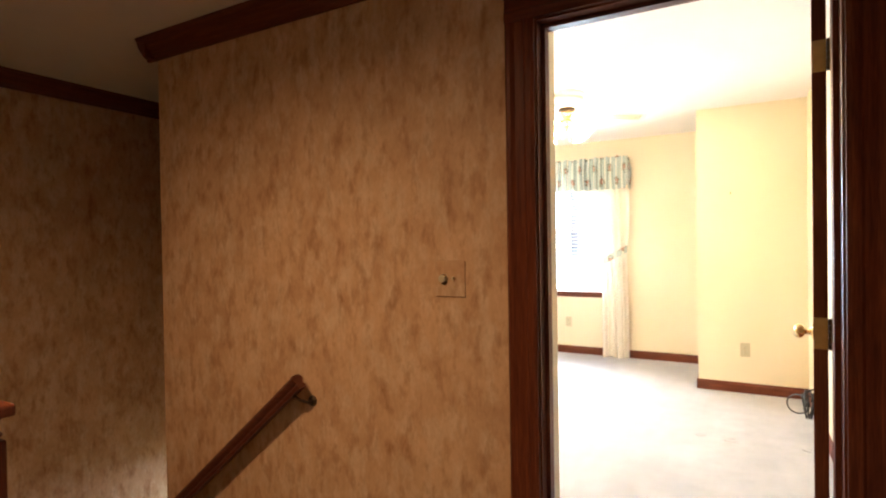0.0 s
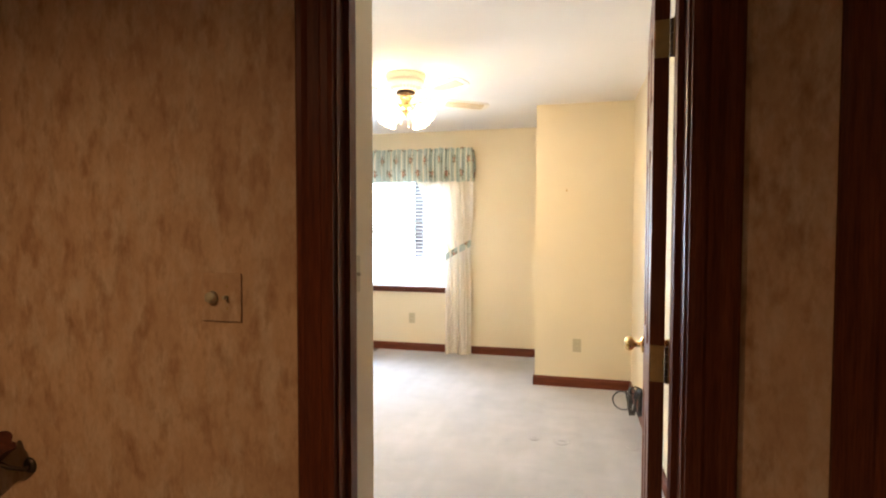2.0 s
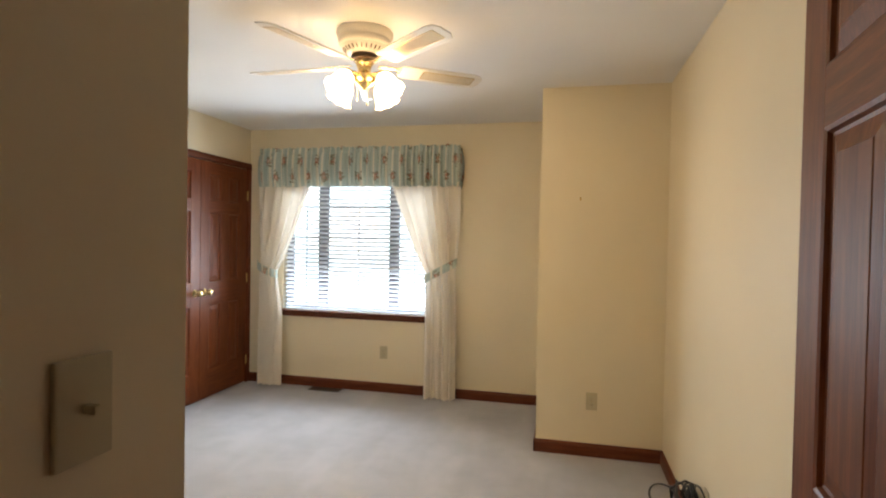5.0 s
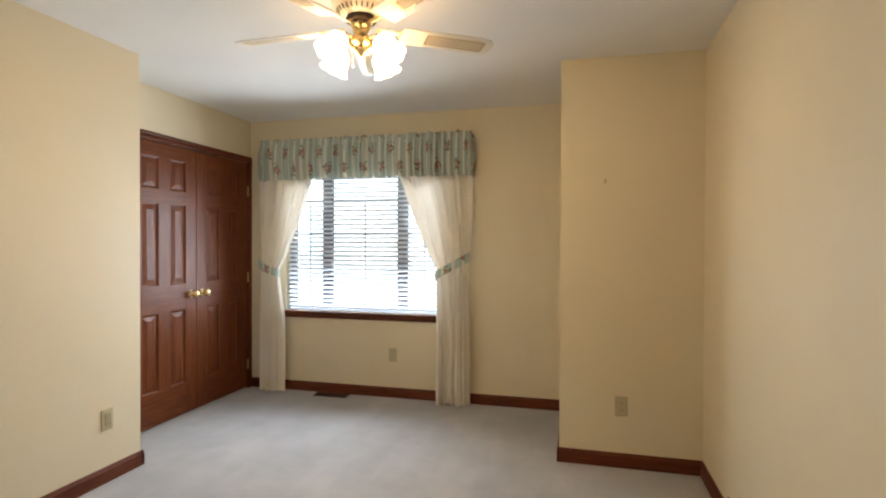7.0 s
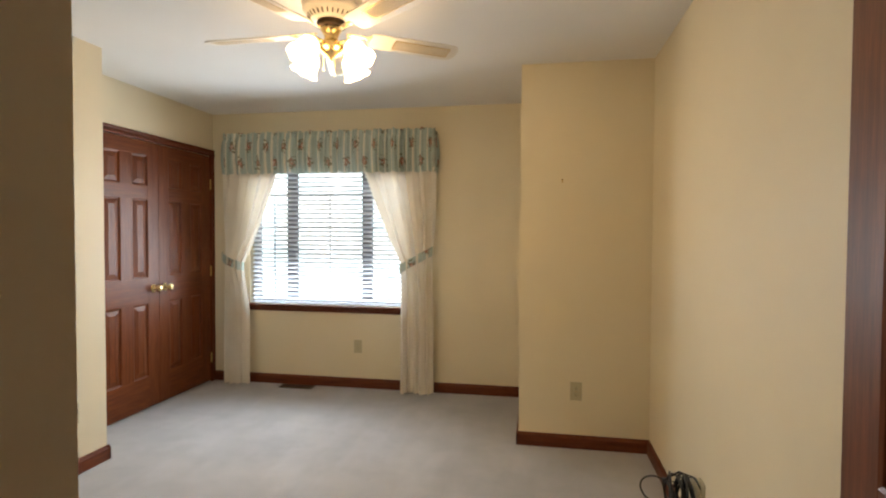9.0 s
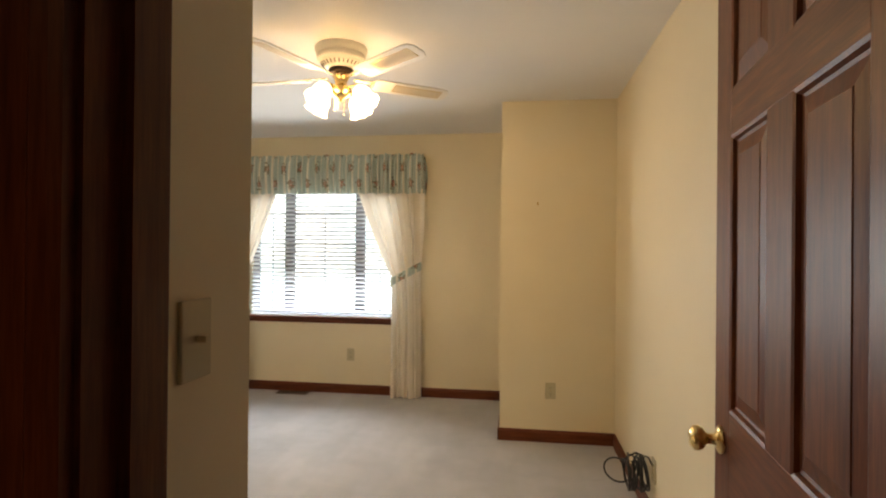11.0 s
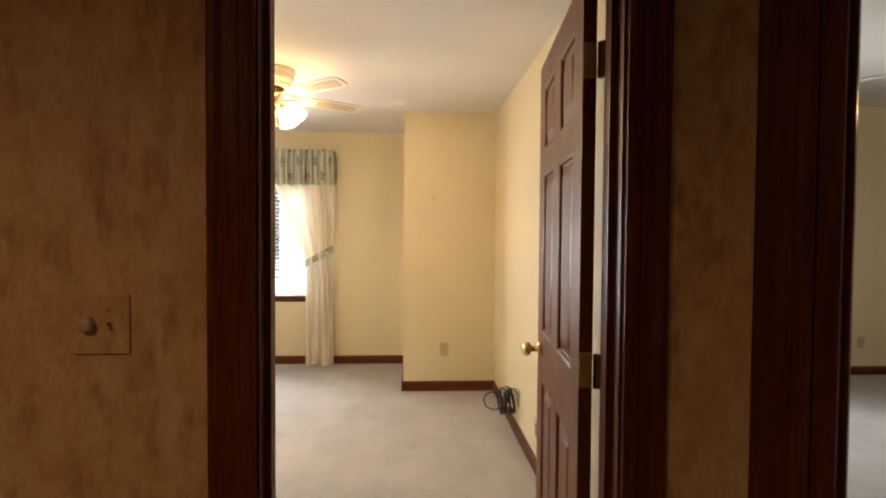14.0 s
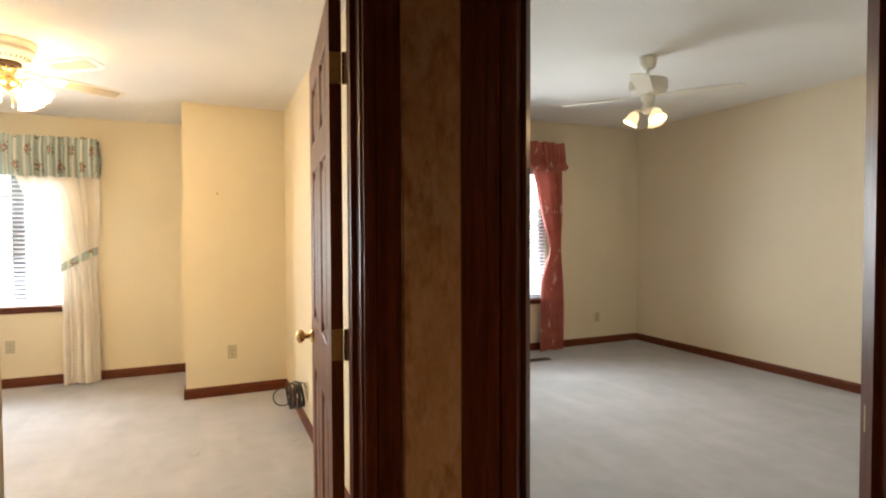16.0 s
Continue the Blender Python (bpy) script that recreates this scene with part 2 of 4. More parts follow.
def tube(points, r, n=8, closed=False):
    """A round bar along points."""
    bm = bmesh.new()
    pts = [Vector(p) for p in points]
    rings, count = [], len(pts)
    up = Vector((0.3, 0.2, 1)).normalized()
    for i, p in enumerate(pts):
        a = pts[(i - 1) % count] if closed or i else p
        b = pts[(i + 1) % count] if closed or i < count - 1 else p
        d = (b - a).normalized()
        s = d.cross(up)
        s = s.normalized() if s.length > 1e-4 else Vector((1, 0, 0))
        u = s.cross(d)
        up = u
        rings.append([bm.verts.new(p + r * (math.cos(t) * s + math.sin(t) * u)) for t in (2 * math.pi * k / n for k in range(n))])
    for a, b in (zip(rings, rings[1:] + rings[:1]) if closed else zip(rings, rings[1:])):
        for k in range(n):
            bm.faces.new((a[k], a[(k + 1) % n], b[(k + 1) % n], b[k]))
    if not closed:
        bm.faces.new(rings[0][::-1])
        bm.faces.new(rings[-1])
    return bm


def prism(profile, a, b, out, up=(0, 0, 1)):
    """A moulding: the profile's (out, up) points carried from a to b."""
    bm = bmesh.new()
    a, b, o, u = Vector(a), Vector(b), Vector(out), Vector(up)
    ends = [[bm.verts.new(p + o * x + u * z) for x, z in profile] for p in (a, b)]
    n = len(profile)
    for i in range(n):
        j = (i + 1) % n
        bm.faces.new((ends[0][i], ends[0][j], ends[1][j], ends[1][i]))
    bm.faces.new(ends[0][::-1])
    bm.faces.new(ends[1])
    return bm


def sheet(fn, nu, nv, thick=0.0):
    """A surface from fn(u, v), with UVs in metres of cloth along u and v."""
    bm = bmesh.new()
    uv = bm.loops.layers.uv.new("UVMap")
    grid = [[bm.verts.new(fn(i / nu, j / nv)[:3]) for i in range(nu + 1)] for j in range(nv + 1)]
    for j in range(nv):
        for i in range(nu):
            f = bm.faces.new((grid[j][i], grid[j][i + 1], grid[j + 1][i + 1], grid[j + 1][i]))
            f.smooth = True
            for loop, (a, b) in zip(f.loops, ((i, j), (i + 1, j), (i + 1, j + 1), (i, j + 1))):
                loop[uv].uv = fn(a / nu, b / nv)[3:5]
    return bm


def finish(name, bm, material, smooth=False):
    bmesh.ops.recalc_face_normals(bm, faces=bm.faces)
    me = bpy.data.meshes.new(name)
    bm.to_mesh(me)
    bm.free()
    me.materials.append(material)
    if smooth:
        for p in me.polygons:
            p.use_smooth = True
    return me


def part(name, bm, material, parent, label="", smooth=False, m=None):
    ob = new(name, finish(name, bm, material, smooth))
    ob.parent = parent
    if m is not None:
        ob.matrix_local = m
    return tagged(ob, label) if label else ob


def thing(name, label, category, m=None, group="", kind=""):
    ob = new(name)
    ob.empty_display_size = 0.1
    if m is not None:
        ob.matrix_world = m
    return tagged(ob, label, category, group, kind)


def setting(name, bm, material, label, category, smooth=False):
    return tagged(new(name, finish(name, bm, material, smooth)), label, category, kind="structure")


def again(src, parent, m):
    """The same mesh once more, as another part."""
    ob = new(src.name.split(".")[0], src.data)
    ob.parent = parent
    ob.matrix_local = m
    return ob

# ---- the plan, in metres ----
H = 2.43            # bedroom ceiling
H_HALL = 2.38
H_2 = 2.66          # second bedroom
Y_HALL, Y_IN = 2.42, 2.54      # both faces of the wall between hall and bedroom
Y_WIN = 6.877
X_R = 0.762         # bedroom wall behind the open door
X_ALC, Y_ALC = -0.04, 5.868    # boxed-out corner
X_CL = -2.862       # wall with the closet doors
X_NUB, Y_NUB = -2.45, 5.17
X_STUB, Y_STUB = -0.383, 2.878
X_H = 0.647                    # corner where the hall wall turns aslant
X_HE = 1.60                    # hall side wall past the slanting one
Y_S = 1.56                     # second bedroom's near wall
D1_L, D1_R, D_TOP = -0.30, 0.522, 2.045
D2_N, D2_F, T_2 = 0.314, 1.085, 0.16   # second doorway, along the slanting wall, and its thickness
SLANT, SLANT_IN = Vector((0.7071, -0.7071, 0)), Vector((0.7071, 0.7071, 0))
X_E, Y_N = 5.14, 6.28          # second bedroom's far walls
X_FAR = -3.55
X_END = -2.345      # where the papered wall ends above the stairs
WIN = (-2.50, -1.02, 0.72, 2.06)
WIN2 = (2.35, 3.78, 0.60, 2.10)



def on_slant(s, d=0.0, z=0.0):
    """A point of the slanting wall: s along it, d into it."""
    return Vector((X_H, Y_HALL, z)) + SLANT * s + SLANT_IN * d


def slab(outline, z0, z1):
    return prism(outline, (0, 0, z0), (0, 0, z1), (1, 0, 0), (0, 1, 0))


def slanting(pieces):
    """Upright blocks along the slanting wall: s0, s1, d0, d1, z0, z1."""
    bm = bmesh.new()
    for s0, s1, d0, d1, z0, z1 in pieces:
        low, high = ([bm.verts.new(on_slant(s, d, z)) for s, d in ((s0, d0), (s1, d0), (s1, d1), (s0, d1))] for z in (z0, z1))
        bm.faces.new(low[::-1])
        bm.faces.new(high)
        for i in range(4):
            j = (i + 1) % 4
            bm.faces.new((low[i], low[j], high[j], high[i]))
    return bm


# ---- floors and ceilings ----
floor = setting("floor", slab([(-0.78, Y_HALL + 0.01), (X_R + 0.05, Y_HALL + 0.01), (X_R + 0.05, Y_WIN + 0.1), (X_CL - 0.1, Y_WIN + 0.1), (X_CL - 0.1, Y_NUB), (-2.60, Y_NUB - 0.1), (-2.60, Y_STUB - 0.05), (-0.78, Y_STUB - 0.05)], -0.12, 0.0), M_CARPET, "pale grey cut-pile carpet with faint wear marks", "carpet")
setting("floor_hall", slab([(-1.34, -1.2), (1.65, -1.2), (1.65, 1.53), (0.75, 2.43), (-1.2, 2.43), (-1.2, 1.30), (-1.34, 1.30)], -0.12, 0.0), M_CARPET_HALL, "beige carpet of the upstairs hall", "carpet")
setting("floor_below", boxes([((X_FAR, -1.2, -2.8), (-1.28, 3.7, -2.7))]), M_CARPET_HALL, "carpet at the foot of the stairwell", "carpet")
setting("floor_second_bedroom", slab([(0.812, 2.368), (1.65, 1.53), (1.65, 1.46), (X_E + 0.1, 1.46), (X_E + 0.1, Y_N + 0.1), (0.812, Y_N + 0.1)], -0.12, 0.0), M_CARPET, "pale grey carpet of the second bedroom", "carpet")
setting("ceiling", boxes([((X_CL - 0.1, Y_IN - 0.12, H), (X_R + 0.05, Y_WIN + 0.1, H + 0.1))]), M_CEIL, "white painted bedroom ceiling", "ceiling")
setting("ceiling_hall", slab([(X_FAR - 0.1, -1.3), (1.68, -1.3), (1.68, 1.5), (0.76, Y_HALL), (X_END + 0.06, Y_HALL), (X_END + 0.06, 3.8), (X_FAR - 0.1, 3.8)], H_HALL, H_HALL + 0.1), M_CEIL_HALL, "off-white hall ceiling in a darker tone than the bedrooms", "ceiling")
setting("ceiling_second_bedroom", boxes([((0.70, 1.40, H_2), (X_E + 0.1, Y_N + 0.1, H_2 + 0.1))]), M_CEIL, "white painted ceiling of the second bedroom", "ceiling")

# dents left by furniture legs, with the pile raised round them
for x, y, r in ((0.224, 4.607, 0.030), (0.045, 4.630, 0.022), (0.652, 4.625, 0.026)):
    part("dent", lathe([(r * 1.7, 0.0005), (r * 1.35, 0.005), (r, 0.007), (r * 0.75, 0.002), (0, 0.0012)], 20, pose(x, y, 0)), M_CARPET, floor, "dent pressed into the carpet", True)

# ---- walls ----
setting("wall_hall_paper", boxes([
    ((X_END, Y_HALL, -2.7), (D1_L - 0.02, Y_HALL + 0.06, H_HALL)),
    ((D1_L - 0.02, Y_HALL, D_TOP + 0.02), (D1_R + 0.02, Y_HALL + 0.06, H_HALL)),
    ((D1_R + 0.02, Y_HALL, 0), (X_H, Y_HALL + 0.06, H_HALL))]), M_PAPER, "hall wall in mottled tan wallpaper", "wall")
setting("wall_hall_slant", slanting([
    (-0.04, D2_N - 0.05, 0, 0.08, 0, H_HALL), (D2_N - 0.05, D2_F + 0.05, 0, 0.08, D_TOP + 0.05, H_HALL),
    (D2_F + 0.05, 1.38, 0, 0.08, 0, H_HALL)]), M_PAPER, "narrow slanting hall wall in mottled tan wallpaper", "wall")
setting("wall_hall_side", boxes([((X_HE, -1.2, 0), (X_HE + 0.1, 1.475, H_HALL))]), M_PAPER, "papered side wall of the hall", "wall")
setting("wall_stair_far", boxes([((X_FAR - 0.1, -1.2, -2.7), (X_FAR, 3.8, H_HALL))]), M_PAPER, "shadowed papered wall beyond the stairs", "wall")
setting("wall_stair_return", slab([(X_END, Y_HALL + 0.06), (X_END + 0.06, Y_HALL + 0.06), (X_END + 0.02, 2.545), (-2.95, 2.93), (-2.95, 3.7), (-3.0, 3.7), (-3.0, 2.92)], -2.7, H_HALL), M_PAPER, "papered return wall of the stairwell", "wall")
setting("wall_stair_end", boxes([((X_FAR, 3.7, -0.35), (-2.95, 3.8, H_HALL)), ((X_FAR, 3.7, -2.7), (-2.95, 3.8, -1.6))]), M_PAPER, "papered end wall of the stairwell", "wall")
setting("wall_hall_back", boxes([((X_FAR, -1.3, -2.7), (X_HE + 0.1, -1.2, H_HALL))]), M_PAPER, "papered back wall of the hall", "wall")
setting("wall_stair_near", boxes([((-1.34, -1.2, -2.7), (-1.28, 1.30, -0.12)), ((-1.2, 1.2, -2.7), (-1.14, Y_HALL, -0.12))]), M_PAPER, "papered wall under the hall floor", "wall")
setting("wall_door", boxes([
    ((D1_R + 0.02, Y_HALL + 0.06, 0), (X_R + 0.06, Y_IN, H)),
    ((D1_L - 0.02, Y_HALL + 0.06, D_TOP + 0.02), (D1_R + 0.02, Y_IN, H)),
    ((X_STUB - 0.4, Y_HALL + 0.06, 0), (D1_L - 0.02, Y_IN, H)),
    ((X_STUB - 0.4, Y_IN, 0), (X_STUB, Y_STUB, H)),
    ((X_NUB - 0.1, Y_STUB - 0.12, 0), (X_STUB - 0.4, Y_STUB, H))]), M_WALL, "cream painted wall beside the bedroom door", "wall")
setting("wall_right", boxes([((X_R, Y_IN, 0), (X_R + 0.06, Y_WIN + 0.1, H))]), M_WALL, "cream painted bedroom side wall", "wall")
setting("wall_boxed_corner", boxes([((X_ALC, Y_ALC, 0), (X_R, Y_WIN, H))]), M_WALL, "cream painted boxed-out corner of the bedroom", "wall")
w0, w1, z0, z1 = WIN
setting("wall_window", boxes([
    ((X_CL - 0.1, Y_WIN, 0), (w0, Y_WIN + 0.14, H)), ((w1, Y_WIN, 0), (X_ALC, Y_WIN + 0.14, H)),
    ((w0, Y_WIN, 0), (w1, Y_WIN + 0.14, z0)), ((w0, Y_WIN, z1), (w1, Y_WIN + 0.14, H))]), M_WALL, "cream painted window wall", "wall")
CL0, CL1 = 5.49, 6.815         # closet opening
setting("wall_closet", boxes([
    ((X_CL - 0.1, Y_NUB, 0), (X_CL, CL0 - 0.01, H)), ((X_CL - 0.1, CL1 + 0.01, 0), (X_CL, Y_WIN, H)),
    ((X_CL - 0.1, CL0 - 0.01, 2.055), (X_CL, CL1 + 0.01, H))]), M_WALL, "cream painted wall around the closet", "wall")
setting("wall_left", boxes([((X_CL - 0.05, Y_STUB, 0), (X_NUB, Y_NUB, H))]), M_WALL, "cream painted wall before the closet recess", "wall")
setting("wall_second_side", boxes([((X_R + 0.06, 2.40, 0), (X_R + 0.12, Y_N + 0.1, H_2))]), M_WALL_2, "beige painted wall of the second bedroom", "wall")
setting("wall_second_slant", slanting([
    (0.02, D2_N - 0.05, 0.08, T_2, 0, H_2), (D2_N - 0.05, D2_F + 0.05, 0.08, T_2, D_TOP + 0.05, H_2),
    (D2_F + 0.05, 1.42, 0.08, T_2, 0, H_2)]), M_WALL_2, "beige painted slanting wall around the second doorway", "wall")
a0, a1, b0, b1 = WIN2
setting("wall_second_window", boxes([
    ((X_R + 0.12, Y_N, 0), (a0, Y_N + 0.14, H_2)), ((a1, Y_N, 0), (X_E + 0.1, Y_N + 0.14, H_2)),
    ((a0, Y_N, 0), (a1, Y_N + 0.14, b0)), ((a0, Y_N, b1), (a1, Y_N + 0.14, H_2))]), M_WALL_2, "beige painted window wall of the second bedroom", "wall")
setting("wall_second_east", boxes([((X_E, Y_S - 0.082, 0), (X_E + 0.1, Y_N, H_2))]), M_WALL_2, "bare beige painted wall of the second bedroom", "wall")
setting("wall_second_south", boxes([((1.66, Y_S - 0.082, 0), (X_E, Y_S, H_2))]), M_WALL_2, "beige painted wall behind the second doorway", "wall")
setting("ground", boxes([((-400, -400, -3.2), (400, 400, -3.0))]), M_LAWN, "lawn outside the windows", "lawn")

# ---- stairs ----
steps = []
for i in range(8):
    steps.append(((-1.2 - 0.25 * (i + 1), 1.26, -2.6), (-1.2 - 0.25 * i, Y_HALL, -0.185 * (i + 1))))
steps.append(((X_FAR, 1.26, -2.6), (-3.2, Y_HALL, -1.665)))
steps.append(((X_FAR, Y_HALL, -2.6), (-3.0, 3.7, -2.2)))
setting("stairs", boxes(steps, 0.012), M_CARPET_HALL, "carpeted stairs going down from the hall", "stairs")

# ---- trim ----
BASE = [(0, 0), (0.014, 0), (0.014, 0.066), (0.008, 0.078), (0.006, 0.085), (0, 0.085)]


def baseboard(a, b, out, mat, height=1.0):
    setting("baseboard", prism([(x, z * height) for x, z in BASE], a, b, out), mat, "dark mahogany-stained wooden baseboard", "baseboard")


baseboard((X_ALC, Y_WIN, 0), (X_CL, Y_WIN, 0), (0, -1, 0), M_WOOD_X)
baseboard((X_ALC, Y_WIN, 0), (X_ALC, Y_ALC - 0.014, 0), (-1, 0, 0), M_WOOD_Y)
baseboard((X_ALC - 0.014, Y_ALC, 0), (X_R, Y_ALC, 0), (0, -1, 0), M_WOOD_X)
baseboard((X_R, Y_ALC, 0), (X_R, Y_IN, 0), (-1, 0, 0), M_WOOD_Y)
baseboard((X_NUB, Y_STUB, 0), (X_NUB, Y_NUB + 0.014, 0), (1, 0, 0), M_WOOD_Y)
baseboard((X_CL, Y_NUB, 0), (X_NUB + 0.014, Y_NUB, 0), (0, 1, 0), M_WOOD_X)
baseboard((X_STUB, Y_IN + 0.02, 0), (X_STUB, Y_STUB + 0.014, 0), (1, 0, 0), M_WOOD_Y)
baseboard((X_E, Y_N, 0), (X_R + 0.12, Y_N, 0), (0, -1, 0), M_WOOD_X)
baseboard((X_E, Y_N, 0), (X_E, Y_S, 0), (-1, 0, 0), M_WOOD_Y)
baseboard((1.78, Y_S, 0), (X_E, Y_S, 0), (0, 1, 0), M_WOOD_X)
baseboard(on_slant(0.0), on_slant(D2_N - 0.148), -SLANT_IN, M_WOOD_X)
baseboard(on_slant(D2_F + 0.148), on_slant(1.347), -SLANT_IN, M_WOOD_X)
baseboard((X_HE, -1.2, 0), (X_HE, 1.46, 0), (-1, 0, 0), M_WOOD_Y)
baseboard((D1_R + 0.112, Y_HALL, 0), (X_H, Y_HALL, 0), (0, -1, 0), M_WOOD_X)
baseboard((-1.2, Y_HALL, 0), (D1_L - 0.12, Y_HALL, 0), (0, -1, 0), M_WOOD_X)

CROWN = [(0, 0), (0.012, 0), (0.018, -0.008 + 0.02), (0.03, 0.02), (0.05, 0.045), (0.066, 0.075), (0.07, 0.09), (0.078, 0.095), (0.078, 0.105), (0, 0.105)]


def crown(a, b, out, mat):
    setting("crown_moulding", prism(CROWN, a, b, out), mat, "dark-stained wooden crown moulding", "moulding")


zc = H_HALL - 0.105
crown((X_END - 0.07, Y_HALL, zc), (X_H, Y_HALL, zc), (0, -1, 0), M_WOOD_X)
crown((X_END, Y_HALL - 0.07, zc), (X_END, Y_HALL + 0.06, zc), (-1, 0, 0), M_WOOD_Y)
crown((X_FAR, -1.2, zc), (X_FAR, 3.7, zc), (1, 0, 0), M_WOOD_Y)
crown(on_slant(-0.03, 0, zc), on_slant(1.38, 0, zc), -SLANT_IN, M_WOOD_X)
crown((X_HE, -1.2, zc), (X_HE, 1.49, zc), (-1, 0, 0), M_WOOD_Y)

CASE = [(0, 0), (0.016, 0), (0.019, 0.012), (0.019, 0.03), (0.013, 0.038), (0.011, 0.07), (0.016, 0.085), (0.016, 0.098), (0.010, 0.105), (0, 0.105)]


def doorway(name, label, at, along, inner, width, depth, case=CASE, both=True, wide=1.0, reveal=0.006):
    """Jambs, stops and casings of a doorway; at: foot of one jamb on the outer face, along: across the opening, inner: through it."""
    top = thing(name, label, "door frame", kind="structure")
    at, al, inn, up = Vector(at), Vector(along), Vector(inner), Vector((0, 0, 1))
    mx = M_WOOD_X if abs(al.x) > 0.5 else M_WOOD_Y
    thick = reveal + 0.014
    jamb = [(0.0, 0.0), (depth, 0.0), (depth, thick), (0.0, thick)]
    part("jamb", prism(jamb, at, at + up * (D_TOP + thick), inn, -al), M_WOOD, top)
    part("jamb", prism(jamb, at + al * width, at + al * width + up * (D_TOP + thick), inn, al), M_WOOD, top)
    part("head", prism(jamb, at + up * D_TOP, at + al * width + up * D_TOP, inn, up), mx, top)
    stop = [(0.045, 0.0), (0.084, 0.0), (0.084, 0.014), (0.045, 0.014)]
    part("stop", prism(stop, at, at + up * (D_TOP - 0.014), inn, al), M_WOOD, top)
    part("stop", prism(stop, at + al * width, at + al * width + up * (D_TOP - 0.014), inn, -al), M_WOOD, top)
    part("stop", prism(stop, at + up * D_TOP, at + al * width + up * D_TOP, inn, -up), mx, top)
    cs = [(x, z * wide) for x, z in case]
    span = 0.105 * wide
    for face, out in ((0.0, -inn), (depth, inn)) if both else ((0.0, -inn),):
        o = at + inn * face
        part("casing", prism(cs, o - al * reveal, o - al * reveal + up * (D_TOP + reveal), out, -al), M_WOOD, top)
        part("casing", prism(cs, o + al * (width + reveal), o + al * (width + reveal) + up * (D_TOP + reveal), out, al), M_WOOD, top)
        part("casing", prism(cs, o - al * (span + reveal) + up * (D_TOP + (reveal + 0.0005)), o + al * (width + span + reveal) + up * (D_TOP + (reveal + 0.0005)), out, up), mx, top)
    return top


doorway("door_frame_1", "dark mahogany-stained casing of the bedroom doorway", (D1_L, Y_HALL, 0), (1, 0, 0), (0, 1, 0), D1_R - D1_L, Y_IN - Y_HALL, both=False)
doorway("door_frame_2", "dark mahogany-stained casing of the second bedroom doorway", on_slant(D2_N), SLANT, SLANT_IN, D2_F - D2_N, T_2, reveal=0.042)
strike = thing("strike_plate", "small brass strike plate on the door jamb", "strike plate", Matrix.Translation(on_slant(D2_F - 0.0015, 0.115, 0.93)) @ pose(0, 0, 0, 0, 0, 45))
part("plate", boxes([((-0.014, -0.0015, -0.03), (0.014, 0.0015, 0.03))], 0.001), M_BRASS_OLD, strike)

# ---- doors ----
PANELS_Z = ((0.235, 0.80), (0.995, 1.595), (1.695, 1.925))


def raised_panel(x0, x1, z0, z1):
    """A raised panel with its moulded edge, seen from both faces of a 35 mm door."""
    bm = bmesh.new()
    rings = [(0.0, -0.0005), (0.006, -0.003), (0.010, -0.010), (0.016, -0.0115), (0.020, -0.0105), (0.046, -0.0045), (0.048, -0.003)]
    for flip in (False, True):
        loops = []
        for inset, y in rings:
            yy = -0.035 - y if flip else y
            a, b, c, d = x0 + inset, x1 - inset, z0 + inset, z1 - inset
            loops.append([bm.verts.new(p) for p in ((a, yy, c), (b, yy, c), (b, yy, d), (a, yy, d))])
        for p, q in zip(loops, loops[1:]):
            for i in range(4):
                bm.faces.new((p[i], p[(i + 1) % 4], q[(i + 1) % 4], q[i]))
        bm.faces.new(loops[-1])
    return bm


def knob_bm(side=1):
    """A round knob on a rose, along local y."""
    m = Matrix.Rotation(radians(-90 * side), 4, "X")
    return lathe([(0.0, 0.0), (0.031, 0.0), (0.032, 0.004), (0.027, 0.009), (0.013, 0.012), (0.011, 0.030), (0.014, 0.034), (0.024, 0.040),
                  (0.0285, 0.049), (0.0275, 0.059), (0.019, 0.067), (0.0, 0.070)], 24, m)


